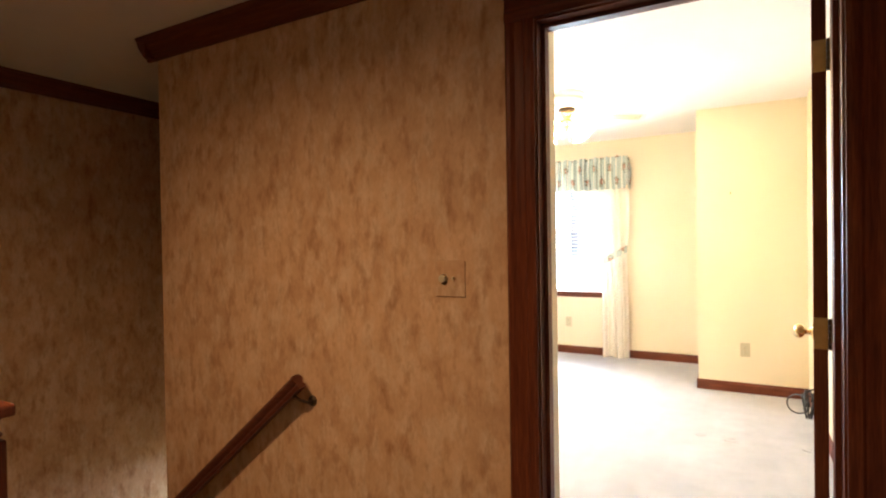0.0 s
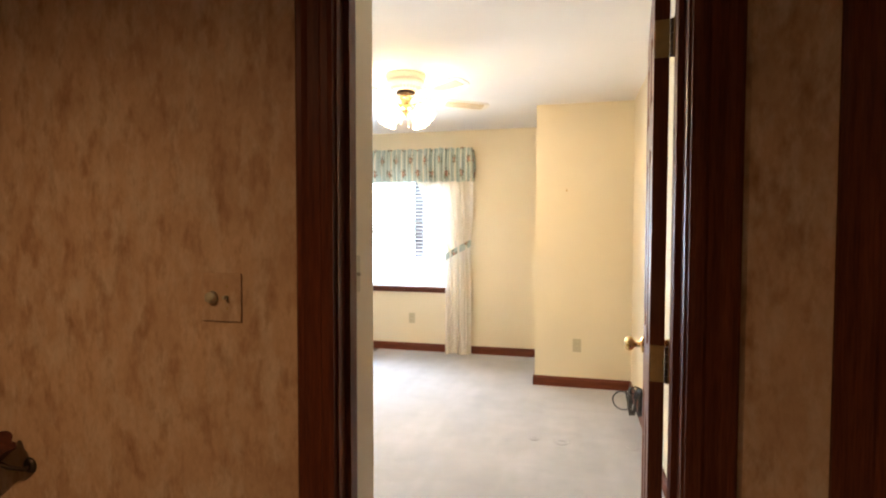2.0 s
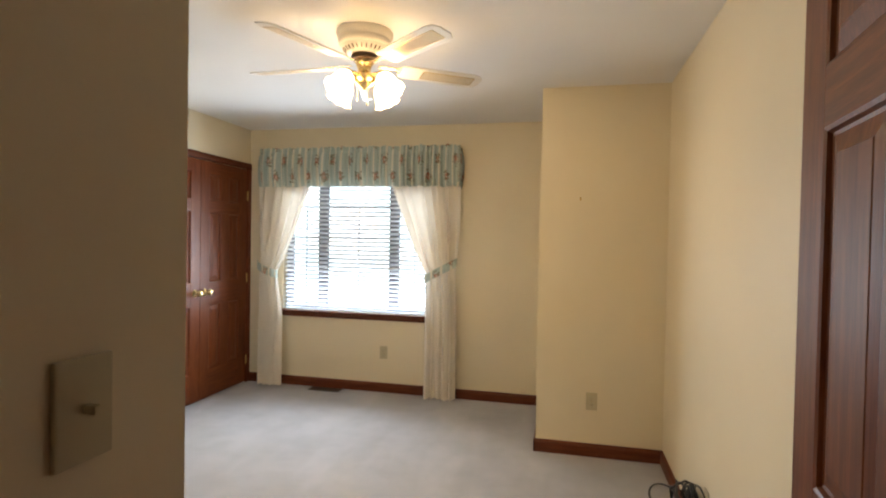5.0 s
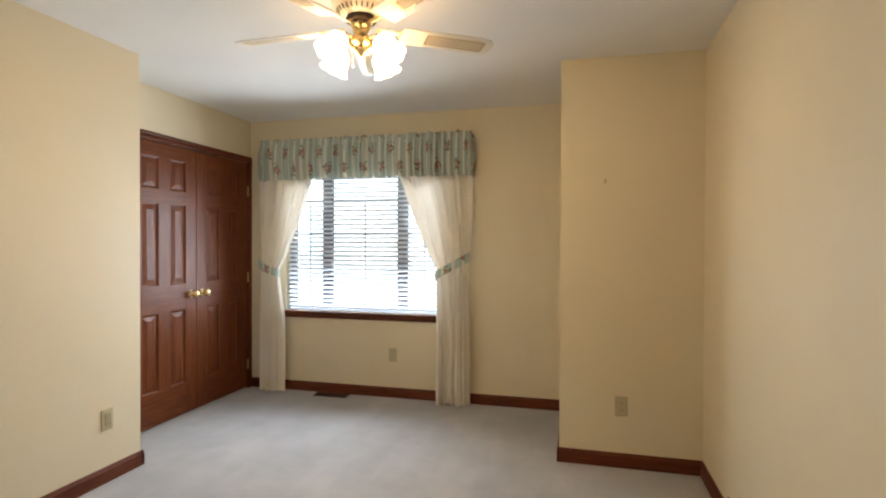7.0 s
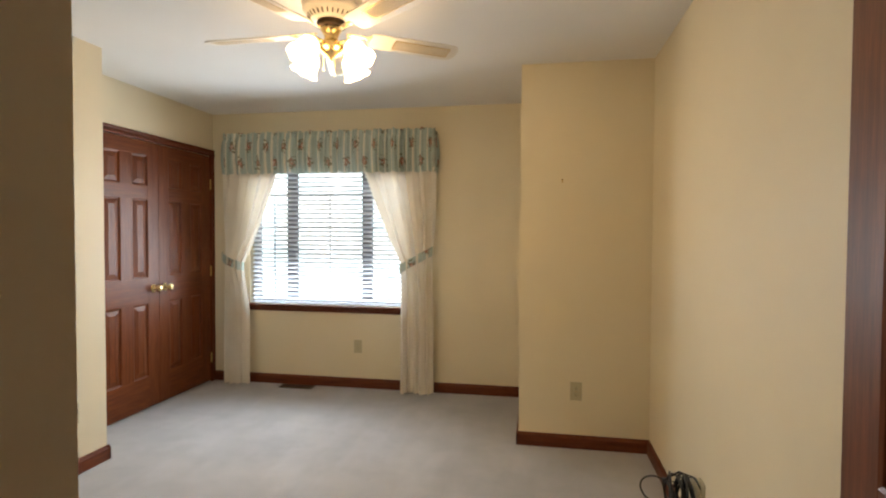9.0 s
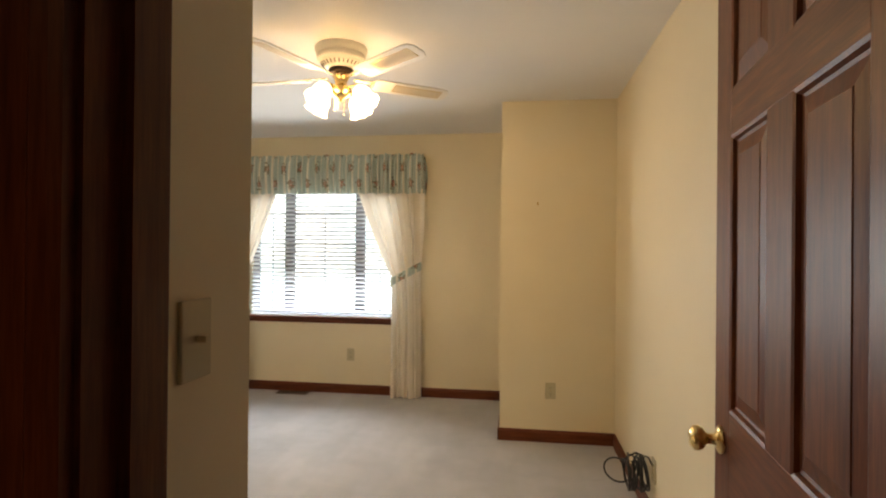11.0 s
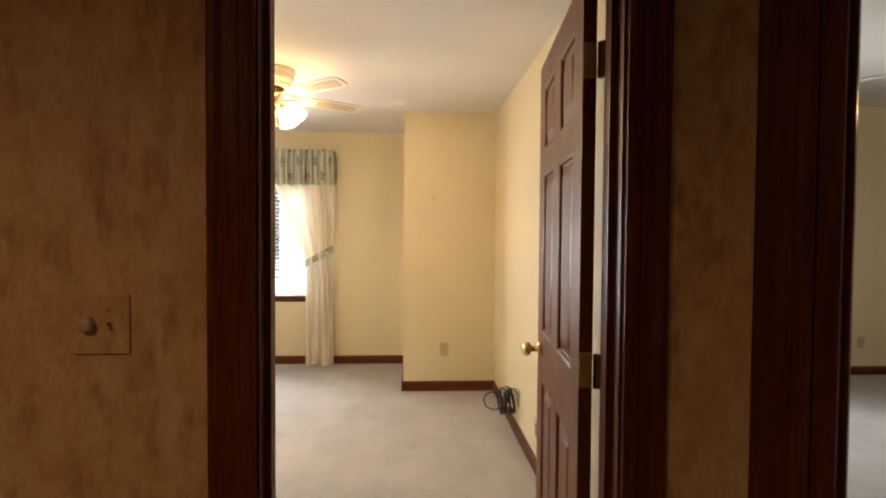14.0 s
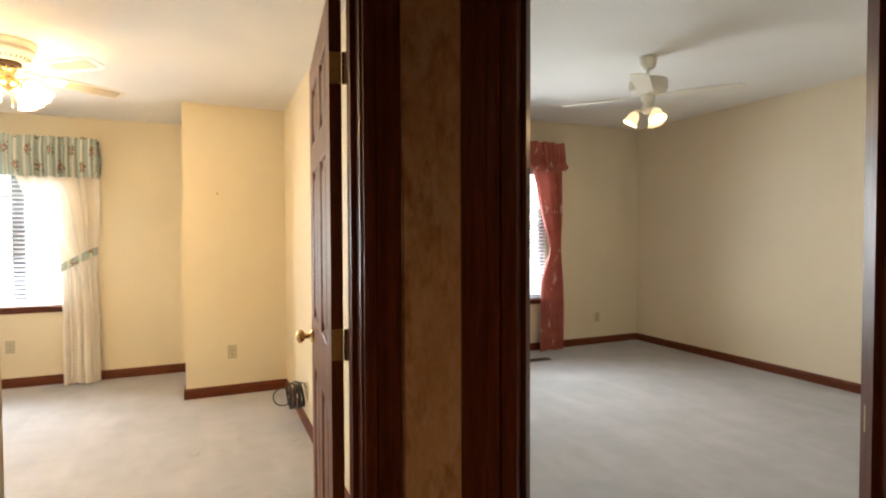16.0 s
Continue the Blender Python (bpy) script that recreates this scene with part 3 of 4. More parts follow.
def six_panel_door(name, label, width, m, stile=0.115, mull=0.115, top=2.03, knobs=((0.06, 0.92),), both=True, hinges=(), group=""):
    """A six-panel door; the hinged edge at x = 0, the shown face at y = 0."""
    door = thing(name, label, "door", m, group, "structure" if name.startswith("door_") else "")
    pw = (width - 2 * stile - mull) / 2
    for x in (0.0, width - stile):
        part("stile", boxes([((x, -0.035, 0), (x + stile, 0, top))], 0.0015), M_DOOR, door)
    zs = [0.0, *(v for pair in PANELS_Z for v in pair), top]
    for a, b in zip(zs[0::2], zs[1::2]):
        part("rail", boxes([((stile, -0.0348, a), (width - stile, -0.0002, b))], 0.001), M_DOOR_X, door)
    for a, b in PANELS_Z:
        part("mullion", boxes([((stile + pw, -0.0346, a), (stile + pw + mull, -0.0004, b))], 0.001), M_DOOR, door)
        for x in (stile, stile + pw + mull):
            part("panel", raised_panel(x, x + pw, a, b), M_DOOR, door)
    for x, z in knobs:
        part("knob", knob_bm(), M_BRASS, door, "polished brass knob", True, pose(x, 0, z))
        if both:
            part("knob", knob_bm(-1), M_BRASS, door, "polished brass knob", True, pose(x, -0.035, z))
    for z in hinges:
        h = part("hinge", boxes([((-0.0025, -0.034, z - 0.045), (-0.0002, -0.002, z + 0.045))], 0.0008), M_BRASS_OLD, door, "tarnished brass hinge")
        for k in range(5):
            part("knuckle", lathe([(0, 0), (0.0075, 0), (0.0075, 0.0165), (0, 0.0165)], 12, pose(-0.006, -0.0425, z - 0.045 + 0.018 * k)), M_DARK_METAL, h)
        part("leaf", boxes([((-0.016, -0.0445, z - 0.045), (-0.012, -0.0425, z + 0.045)), ((-0.016, -0.052, z - 0.045), (-0.013, -0.0445, z + 0.045))], 0.0008), M_BRASS_OLD, h)
    return door


six_panel_door("door_1", "open mahogany six-panel door with brass knobs", 0.80, pose(0.470, 2.556, 0.012, 0, 0, 84.1), knobs=((0.74, 0.915),),
               hinges=(0.22, 1.02, 1.81))
six_panel_door("closet_door", "closed mahogany six-panel closet door", 0.66, pose(X_CL + 0.004, 6.150, 0.012, 0, 0, -90), 0.115, 0.115, knobs=((0.062, 0.91),), both=False, group="pair of closet doors")
six_panel_door("closet_door", "closed mahogany six-panel closet door", 0.66, pose(X_CL + 0.004, 6.813, 0.012, 0, 0, -90), 0.115, 0.115, knobs=((0.598, 0.91),), both=False, group="pair of closet doors")

frame_c = thing("closet_frame", "dark mahogany-stained closet casing", "door frame", kind="structure")
CASE_C = [(x, z * 0.55) for x, z in CASE]
part("casing", prism(CASE_C, (X_CL, CL0 - 0.001, 0), (X_CL, CL0 - 0.001, 2.045), (1, 0, 0), (0, -1, 0)), M_WOOD, frame_c)
part("casing", prism(CASE_C, (X_CL, CL1 + 0.001, 0), (X_CL, CL1 + 0.001, 2.045), (1, 0, 0), (0, 1, 0)), M_WOOD, frame_c)
part("casing", prism(CASE_C, (X_CL, CL0 - 0.06, 2.046), (X_CL, CL1 + 0.06, 2.046), (1, 0, 0)), M_WOOD_Y, frame_c)
part("back", boxes([((X_CL - 0.095, CL0 - 0.01, 0), (X_CL - 0.06, CL1 + 0.01, 2.055))]), M_WOOD, frame_c)
for z in (0.22, 1.01, 1.79):
    part("hinge", lathe([(0, -0.045), (0.006, -0.045), (0.006, 0.045), (0, 0.045)], 12, pose(X_CL + 0.012, CL1 - 0.001, z)), M_BRASS_OLD, frame_c, "slim brass hinge barrel")

# ---- windows and blinds ----


def window_unit(name, label, x0, x1, z0, z1, y, mullions, bar):
    """A wooden window in a wall whose room face is at y."""
    top = thing(name, label, "window", kind="structure")
    d0, d1 = y + 0.075, y + 0.13
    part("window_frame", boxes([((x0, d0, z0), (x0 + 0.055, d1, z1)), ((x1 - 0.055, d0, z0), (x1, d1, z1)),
                                ((x0 + 0.055, d0, z0), (x1 - 0.055, d1, z0 + 0.055)), ((x0 + 0.055, d0, z1 - 0.055), (x1 - 0.055, d1, z1))], 0.003), M_SASH_GLARE, top)
    for x in mullions:
        part("mullion", boxes([((x - 0.045, d0, z0 + 0.055), (x + 0.045, d1, z1 - 0.055))], 0.003), M_SASH_GLARE, top)
    edges = [x0 + 0.055, *(v for x in mullions for v in (x - 0.045, x + 0.045)), x1 - 0.055]
    for a, b in zip(edges[0::2], edges[1::2]):
        part("muntin", boxes([((a, d0 + 0.015, bar - 0.011), (b, d1 - 0.012, bar + 0.011))], 0.002), M_SASH_GLARE, top)
        part("muntin", boxes([((a, d0 + 0.018, bar - 0.305), (b, d1 - 0.014, bar - 0.295))], 0.002), M_SASH_GLARE, top)
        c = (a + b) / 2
        part("muntin", boxes([((c - 0.003, d0 + 0.016, z0 + 0.055), (c + 0.003, d1 - 0.013, bar - 0.011))], 0.002), M_SASH_GLARE, top)
        p = part("pane", boxes([((a, d0 + 0.026, z0 + 0.055), (b, d0 + 0.030, z1 - 0.055))]), M_GLASS, top, "clear window glass")
        p.visible_shadow = False
    part("window_sill", boxes([((x0 - 0.05, y - 0.045, z0 - 0.028), (x1 + 0.05, y + 0.074, z0))], 0.006), M_WOOD_X, top, "dark-stained wooden window stool")
    part("apron", boxes([((x0 - 0.03, y - 0.016, z0 - 0.062), (x1 + 0.03, y - 0.0005, z0 - 0.0285))], 0.004), M_WOOD_X, top)
    return top


window_unit("window_1", "wooden bedroom window behind a white blind", *WIN, Y_WIN, (-2.13, -1.42), 1.70)
window_unit("window_2", "wooden window of the second bedroom", *WIN2, Y_N, (2.85, 3.35), 1.45)


def blind(x0, x1, z0, z1, y, pitch=0.040, tilt=22):
    top = thing("window_blind", "lowered white horizontal-slat window blind, slats open", "blind")
    part("headrail", boxes([((x0, y - 0.028, z1 - 0.045), (x1, y + 0.028, z1))], 0.004), M_SLAT, top)
    part("bottom_rail", boxes([((x0, y - 0.024, z0 + 0.004), (x1, y + 0.024, z0 + 0.022))], 0.004), M_SLAT, top)
    first = None
    z = z0 + 0.05
    while z < z1 - 0.06:
        m = pose((x0 + x1) / 2, y, z, tilt + random.uniform(-1.5, 1.5), random.uniform(-0.12, 0.12), 0)
        if first is None:
            bm = bmesh.new()
            half, cols = (x1 - x0) / 2 - 0.004, 4
            rows = [[bm.verts.new((sx * half, 0.0235 * (2 * i / cols - 1), 0.0028 * (1 - (2 * i / cols - 1) ** 2) + dz)) for i in range(cols + 1)]
                    for sx in (-1, 1) for dz in (0, -0.0022)]
            for i in range(cols):
                bm.faces.new((rows[0][i], rows[2][i], rows[2][i + 1], rows[0][i + 1]))
                bm.faces.new((rows[1][i], rows[1][i + 1], rows[3][i + 1], rows[3][i]))
            first = part("slat", bm, M_SLAT, top, m=m)
        else:
            again(first, top, m)
        z += pitch
    for x in (x0 + 0.18, (x0 + x1) / 2, x1 - 0.18):
        part("ladder_cord", tube([(x, y - 0.027, z0 + 0.02), (x, y - 0.027, z1 - 0.045)], 0.0012, 6), M_SLAT, top)
    return top


blind(WIN[0] + 0.01, WIN[1] - 0.01, WIN[2], WIN[3], Y_WIN + 0.035)
blind(WIN2[0] + 0.01, WIN2[1] - 0.01, WIN2[2], WIN2[3], Y_N + 0.035)

# pale daylight beyond the windows
k_sky = Mat("bright_haze", 1.0, 0, 0)
k_sky.colour((0.0, 0.0, 0.0))
k_sky.link(k_sky.ramp(k_sky.noise(0.7, 4), [(0.40, (0.60, 0.75, 0.82)), (0.58, (0.93, 0.97, 1.0))]), k_sky.b.inputs["Emission Color"])
k_sky.b.inputs["Emission Strength"].default_value = 3.5
setting("backdrop", boxes([((-22, 15, -3.0), (28, 15.1, 18))]), k_sky.m, "pale overcast brightness outside the windows", "backdrop")

# ---- curtains and valances ----


def smooth(t):
    t = min(1.0, max(0.0, t))
    return t * t * (3 - 2 * t)


def curtain(label, outer, top_in, tie_out, tie_in, low_out, low_in, y, z_top, z_tie, mat, folds=9, tie_mat=None, tie_rise=0.1, group="", seed=0.0, low_z=0.012):
    """One tied-back panel: outer and inner edges at its top, at the tie and at its hem."""
    top = thing("curtain", label, "curtain", group=group)

    def edges(z):
        if z >= z_tie:
            t = (z - z_tie) / (z_top - z_tie)
            return tie_out + (outer - tie_out) * smooth(t * 2.2), tie_in + (top_in - tie_in) * (t ** 0.86)
        t = (z_tie - z) / z_tie
        return tie_out + (low_out - tie_out) * smooth(t * 1.7), tie_in + (low_in - tie_in) * smooth(t * 2.4)

    def fn(u, v):
        z = low_z + (z_top - low_z) * v
        a, b = edges(z)
        near = math.exp(-((z - z_tie) / 0.16) ** 2)
        ph = u + 0.018 * math.sin(7 * u + 3 * v + seed) + 0.01 * math.sin(19 * u + seed * 2 - 2 * v)
        amp = 0.042 * (1 - 0.5 * near) * (0.75 + 0.25 * math.sin(5.3 * u + seed))
        fold = math.sin(2 * math.pi * folds * ph) + 0.22 * math.sin(2 * math.pi * folds * 1.63 * ph + 1.3 + seed)
        belly = -0.05 * near * math.sin(math.pi * u)
        x = a + (b - a) * (u + 0.012 * math.sin(4 * math.pi * folds * ph))
        return x, y + amp * fold + belly - 0.018 * (1 - v), z + 0.006 * math.sin(9 * u + seed) * (v < 0.01), u * 1.3, z

    part("panel", sheet(fn, folds * 14, 60), mat, top)
    if tie_mat:
        def band(u, v):
            a, b = tie_out, tie_in
            ang = math.pi * u
            x = (a + b) / 2 - (b - a) / 2 * 1.08 * math.cos(ang)
            zz = z_tie + tie_rise * (0.5 + 0.5 * math.cos(ang)) - tie_rise * 0.35 + 0.075 * (v - 0.5)
            return x, y - 0.02 - 0.075 * math.sin(ang) + 0.004 * math.sin(40 * u), zz, u * 0.4, zz
        part("tieback", sheet(band, 28, 4), tie_mat, top, "floral cloth tieback")
    return top


curtain("cream cloth curtain tied back with a floral band", -2.70, -2.10, -2.685, -2.50, -2.70, -2.45, Y_WIN - 0.10, 2.08, 1.09, M_CREAM, 5, M_FLORAL, 0.09, "pair of cream curtains", 0.3)
curtain("cream cloth curtain tied back with a floral band", -0.765, -1.46, -0.79, -1.06, -0.775, -1.06, Y_WIN - 0.10, 2.08, 1.11, M_CREAM, 5, M_FLORAL, 0.16, "pair of cream curtains", 1.7)
curtain("dusty-rose patterned curtain drawn in at the middle", 3.90, 3.46, 3.89, 3.73, 3.93, 3.60, Y_N - 0.10, 2.30, 1.22, M_ROSE, 6, None, 0.0, "", 2.2)


def valance(label, x0, x1, y_wall, y_front, z0, z1, mat, ruffles, puff=0.0):
    """A gathered valance with returns to the wall."""
    top = thing("valance", label, "valance")
    depth = y_wall - y_front
    run = (x1 - x0) + 2 * depth

    def fn(u, v):
        s = u * run
        ph = 2 * math.pi * ruffles * (u + 0.010 * math.sin(23 * u) + 0.007 * math.sin(61 * u))
        amp = (0.021 + 0.008 * math.sin(17 * u + 1)) * (0.65 + 0.55 * (1 - v)) * (0.45 if 0.84 < v < 0.92 else 1.0)
        w = 0.9 * amp * (math.sin(ph) + 0.45 * math.sin(0.37 * ph + 2) + 0.3 * math.sin(2.7 * ph + 1))
        bulge = 0.02 * math.sin(math.pi * v) + puff * math.exp(-((v - 0.12) / 0.13) ** 2)
        z = z0 + (z1 - z0) * v + (0.006 * math.sin(ph * 0.5) if v < 0.01 else 0.0) + (0.010 * math.sin(ph) * math.sin(0.61 * ph) if v > 0.99 else 0.0)
        if s < depth:
            return x0 + w - bulge, y_wall - s, z, s * 1.0, z
        if s > run - depth:
            return x1 + w + bulge, y_wall - (run - s), z, s * 1.0, z
        return x0 + (s - depth), y_front + w - bulge, z, s * 1.35, z

    part("cloth", sheet(fn, ruffles * 12, 26), mat, top)
    part("rod", tube([(x0 + 0.02, y_front + 0.022, z1 - 0.04), (x1 - 0.02, y_front + 0.022, z1 - 0.04)], 0.008, 8), M_FAN, top)
    for x in (x0 + 0.016, x1 - 0.024):
        part("bracket", boxes([((x, y_front + 0.02, z1 - 0.05), (x + 0.008, y_wall - 0.001, z1 - 0.03))]), M_FAN, top)
    return top


valance("gathered floral valance in faded teal and cream stripes", -2.655, -0.785, Y_WIN, Y_WIN - 0.155, 1.868, 2.222, M_FLORAL, 40)
valance("gathered dusty-rose valance with a puffed lower edge", 2.25, 3.91, Y_N, Y_N - 0.15, 2.08, 2.39, M_ROSE, 36, 0.05)

# ---- ceiling fans ----


def blade_bm(r0, r1, w0, w1):
    """A fan blade along x with clipped corners."""
    bm = bmesh.new()
    outline = [(r0, -w0), (r0 + 0.03, -w0 * 1.12), (r1 - 0.06, -w1), (r1 - 0.02, -w1 * 0.86), (r1, -w1 * 0.45), (r1, w1 * 0.45), (r1 - 0.02, w1 * 0.86), (r1 - 0.06, w1), (r0 + 0.03, w0 * 1.12), (r0, w0)]
    faces = [[bm.verts.new((x, y, z)) for x, y in outline] for z in (0.003, -0.003)]
    bm.faces.new(faces[0])
    bm.faces.new(faces[1][::-1])
    n = len(outline)
    for i in range(n):
        bm.faces.new((faces[0][i], faces[1][i], faces[1][(i + 1) % n], faces[0][(i + 1) % n]))
    return bm


def tulip(r=1.0):
    """A bell-shaped glass shade with a ruffled rim; opens towards -z from its neck at the origin."""
    bm = bmesh.new()
    prof = [(0.020, 0.0), (0.026, -0.006), (0.040, -0.022), (0.047, -0.045), (0.048, -0.065), (0.053, -0.085), (0.064, -0.103)]
    n, rings = 32, []
    for k, (q, z) in enumerate(prof):
        ruff = 0.035 * (k / (len(prof) - 1)) ** 4
        rings.append([bm.verts.new((r * q * (1 + ruff * math.cos(8 * a)) * math.cos(a), r * q * (1 + ruff * math.cos(8 * a)) * math.sin(a), r * (z - 0.006 * ruff * 10 * math.cos(8 * a)))) for a in (2 * math.pi * i / n for i in range(n))])
    for a, b in zip(rings, rings[1:]):
        for i in range(n):
            bm.faces.new((a[i], a[(i + 1) % n], b[(i + 1) % n], b[i]))
    bm.faces.new(rings[0])
    return bm




def cane():
    """Woven cane: a fine lattice with dark holes."""
    k = Mat("cane_insert", 0.6, 0, 0.3)
    sx = k.node("ShaderNodeSeparateXYZ")
    k.link(k.coords((1, 1, 1)), sx.inputs["Vector"])
    a = k.calc("SINE", k.calc("MULTIPLY", sx.outputs["X"], 520.0))
    b = k.calc("SINE", k.calc("MULTIPLY", sx.outputs["Y"], 520.0))
    hole = k.ramp(k.calc("ADD", a, b), [(0.45, (0, 0, 0)), (0.95, (1, 1, 1))])
    k.colour(k.mix(hole, (0.70, 0.60, 0.42), (0.30, 0.22, 0.13)))
    return k.bump(k.calc("ADD", a, b), 0.4, 0.001).m


M_CANE = cane()


def blades(top, count, first, z, r0, r1, w0, w1, iron_mat, cane, pitch=12):
    for k in range(count):
        m = pose(0, 0, z, 0, 0, first + 360 / count * k) @ pose(0, 0, 0, pitch, 0, 0)
        b = part("blade", blade_bm(r0, r1, w0, w1), M_FAN, top, "cream-white fan blade", m=m)
        if cane:
            part("inset", boxes([((r0 + 0.12, -w0 * 0.60, -0.0042), (r1 - 0.05, w0 * 0.60, -0.0031))]), M_CANE, b, "woven cane inset")
            part("inset_rim", boxes([((r0 + 0.114, -w0 * 0.60 - 0.006, -0.0045), (r1 - 0.044, -w0 * 0.60, -0.0031)), ((r0 + 0.114, w0 * 0.60, -0.0045), (r1 - 0.044, w0 * 0.60 + 0.006, -0.0031)),
                                     ((r0 + 0.114, -w0 * 0.60, -0.0045), (r0 + 0.12, w0 * 0.60, -0.0031)), ((r1 - 0.05, -w0 * 0.60, -0.0045), (r1 - 0.044, w0 * 0.60, -0.0031))]), M_BRASS_OLD, b, "thin dark edging of the cane inset")
        iron = bmesh.new()
        box(iron, (0.07, -0.012, 0.006), (r0 + 0.02, 0.012, 0.011), 0.002)
        box(iron, (r0 - 0.01, -0.03, 0.0035), (r0 + 0.055, 0.03, 0.0065), 0.0015)
        part("blade_iron", iron, iron_mat, b)


fan = thing("ceiling_fan", "white and brass hugger ceiling fan with lit tulip lamps", "ceiling fan", pose(-0.865, 4.75, 0))
part("canopy", lathe([(0, H), (0.138, H), (0.140, H - 0.008), (0.136, H - 0.030), (0.126, H - 0.036), (0.124, H - 0.040), (0.130, H - 0.046), (0.128, H - 0.066), (0.118, H - 0.074), (0, H - 0.074)], 40), M_FAN, fan, "white enamel fan housing", True)
skirt = part("vent_ring", lathe([(0.117, H - 0.0745), (0.112, H - 0.082), (0.088, H - 0.108), (0.080, H - 0.112), (0, H - 0.112)], 40), M_FAN, fan, smooth=True)
for k in range(28):
    a = 360 / 28 * k
    # solid dark bar on the skirt, standing for shade inside a vent slot
    part("slot_shade", boxes([((-0.011, -0.0028, -0.0015), (0.011, 0.0028, 0.0015))]), M_DARK_METAL, skirt, m=pose(0, 0, 0, 0, 0, a) @ pose(0.1005, 0, H - 0.0955, 0, -47.3, 0))
part("flywheel", lathe([(0, H - 0.1125), (0.062, H - 0.1125), (0.066, H - 0.118), (0.066, H - 0.134), (0.058, H - 0.140), (0, H - 0.140)], 32), M_DARK_METAL, fan, "dark bronze motor ring", True)
blades(fan, 5, 34.3, 2.262, 0.185, 0.630, 0.052, 0.066, M_BRASS, True, -12)
part("fitter", lathe([(0, H - 0.1405), (0.045, H - 0.1405), (0.050, H - 0.150), (0.040, H - 0.160), (0.030, H - 0.185), (0.036, H - 0.200), (0.056, H - 0.212), (0.058, H - 0.232), (0.046, H - 0.252), (0.026, H - 0.268), (0.012, H - 0.275), (0.010, H - 0.283), (0, H - 0.287)], 28), M_BRASS, fan, "polished brass light fitter", True)


def lamp_arms(top, z, reach, first, count, shade_mat, tip, size, metal_mat, watts, bare=False):
    for k in range(count):
        turn = pose(0, 0, 0, 0, 0, first + 360 / count * k)
        arm = part("lamp_arm", tube([turn @ Vector(p) for p in ((0.04, 0, z - 0.005), (0.06, 0, z + 0.012), (reach - 0.012, 0, z + 0.012), (reach, 0, z))], 0.007, 8), metal_mat, top, smooth=True)
        m = turn @ pose(reach, 0, z, 0, -tip, 0)
        part("socket", lathe([(0, 0.012), (0.018, 0.010), (0.022, 0.0), (0.022, -0.004), (0, -0.004)], 20), metal_mat, arm, smooth=True, m=m)
        part("shade", tulip(size), shade_mat, arm, "frosted tulip glass shade, lit", True, m @ pose(0, 0, -0.0045))
        if bare:
            part("bulb", lathe([(0, 0.030), (0.013, 0.020), (0.017, 0.004), (0.015, -0.010), (0.008, -0.018), (0, -0.020)], 18), M_BULB, arm, "bright bulb in the mouth of the shade", True, m @ pose(0, 0, -0.092 * size))
        bulb = lamp("fan_bulb", "SPOT", watts, (1.0, 0.71, 0.38), top.matrix_world @ m @ pose(0, 0, -0.125 * size if bare else -0.088 * size), 0.025)
        bulb.data.spot_size, bulb.data.spot_blend = radians(176), 0.25


lamp_arms(fan, 2.205, 0.112, 68, 4, M_SHADE_LIT, 36, 1.05, M_BRASS, 8.0)
for dx, dy, low in ((0.03, -0.035, 2.075), (-0.02, -0.04, 2.10)):
    chain = part("pull_chain", tube([(dx, dy, 2.19), (dx, dy, low)], 0.0013, 6), M_BRASS, fan)
    part("bell", lathe([(0, 0), (0.003, 0), (0.006, -0.016), (0, -0.018)], 10, pose(dx, dy, low)), M_FAN, chain)

fan2 = thing("ceiling_fan", "cream ceiling fan on a short downrod with lit lamps", "ceiling fan", pose(3.17, 4.10, 0))
part("canopy", lathe([(0, H_2), (0.066, H_2), (0.068, H_2 - 0.010), (0.058, H_2 - 0.06), (0.045, H_2 - 0.088), (0, H_2 - 0.09)], 28), M_FAN, fan2, smooth=True)
part("downrod", lathe([(0.012, H_2 - 0.09), (0.012, H_2 - 0.15), (0, H_2 - 0.15)], 12), M_FAN, fan2)
part("motor_housing", lathe([(0, 2.515), (0.07, 2.513), (0.125, 2.497), (0.137, 2.485), (0.137, 2.425), (0.125, 2.400), (0.07, 2.388), (0, 2.386)], 36), M_FAN, fan2, "cream enamel motor housing", True)
blades(fan2, 4, 40, 2.372, 0.19, 0.64, 0.050, 0.062, M_FAN, False, -7)
part("fitter", lathe([(0, 2.3855), (0.045, 2.384), (0.05, 2.35), (0.034, 2.32), (0.05, 2.29), (0.05, 2.265), (0.025, 2.245), (0, 2.24)], 24), M_FAN, fan2, smooth=True)
lamp_arms(fan2, 2.262, 0.080, 20, 3, M_SHADE_LIT_2, 30, 0.9, M_FAN, 5.0, True)

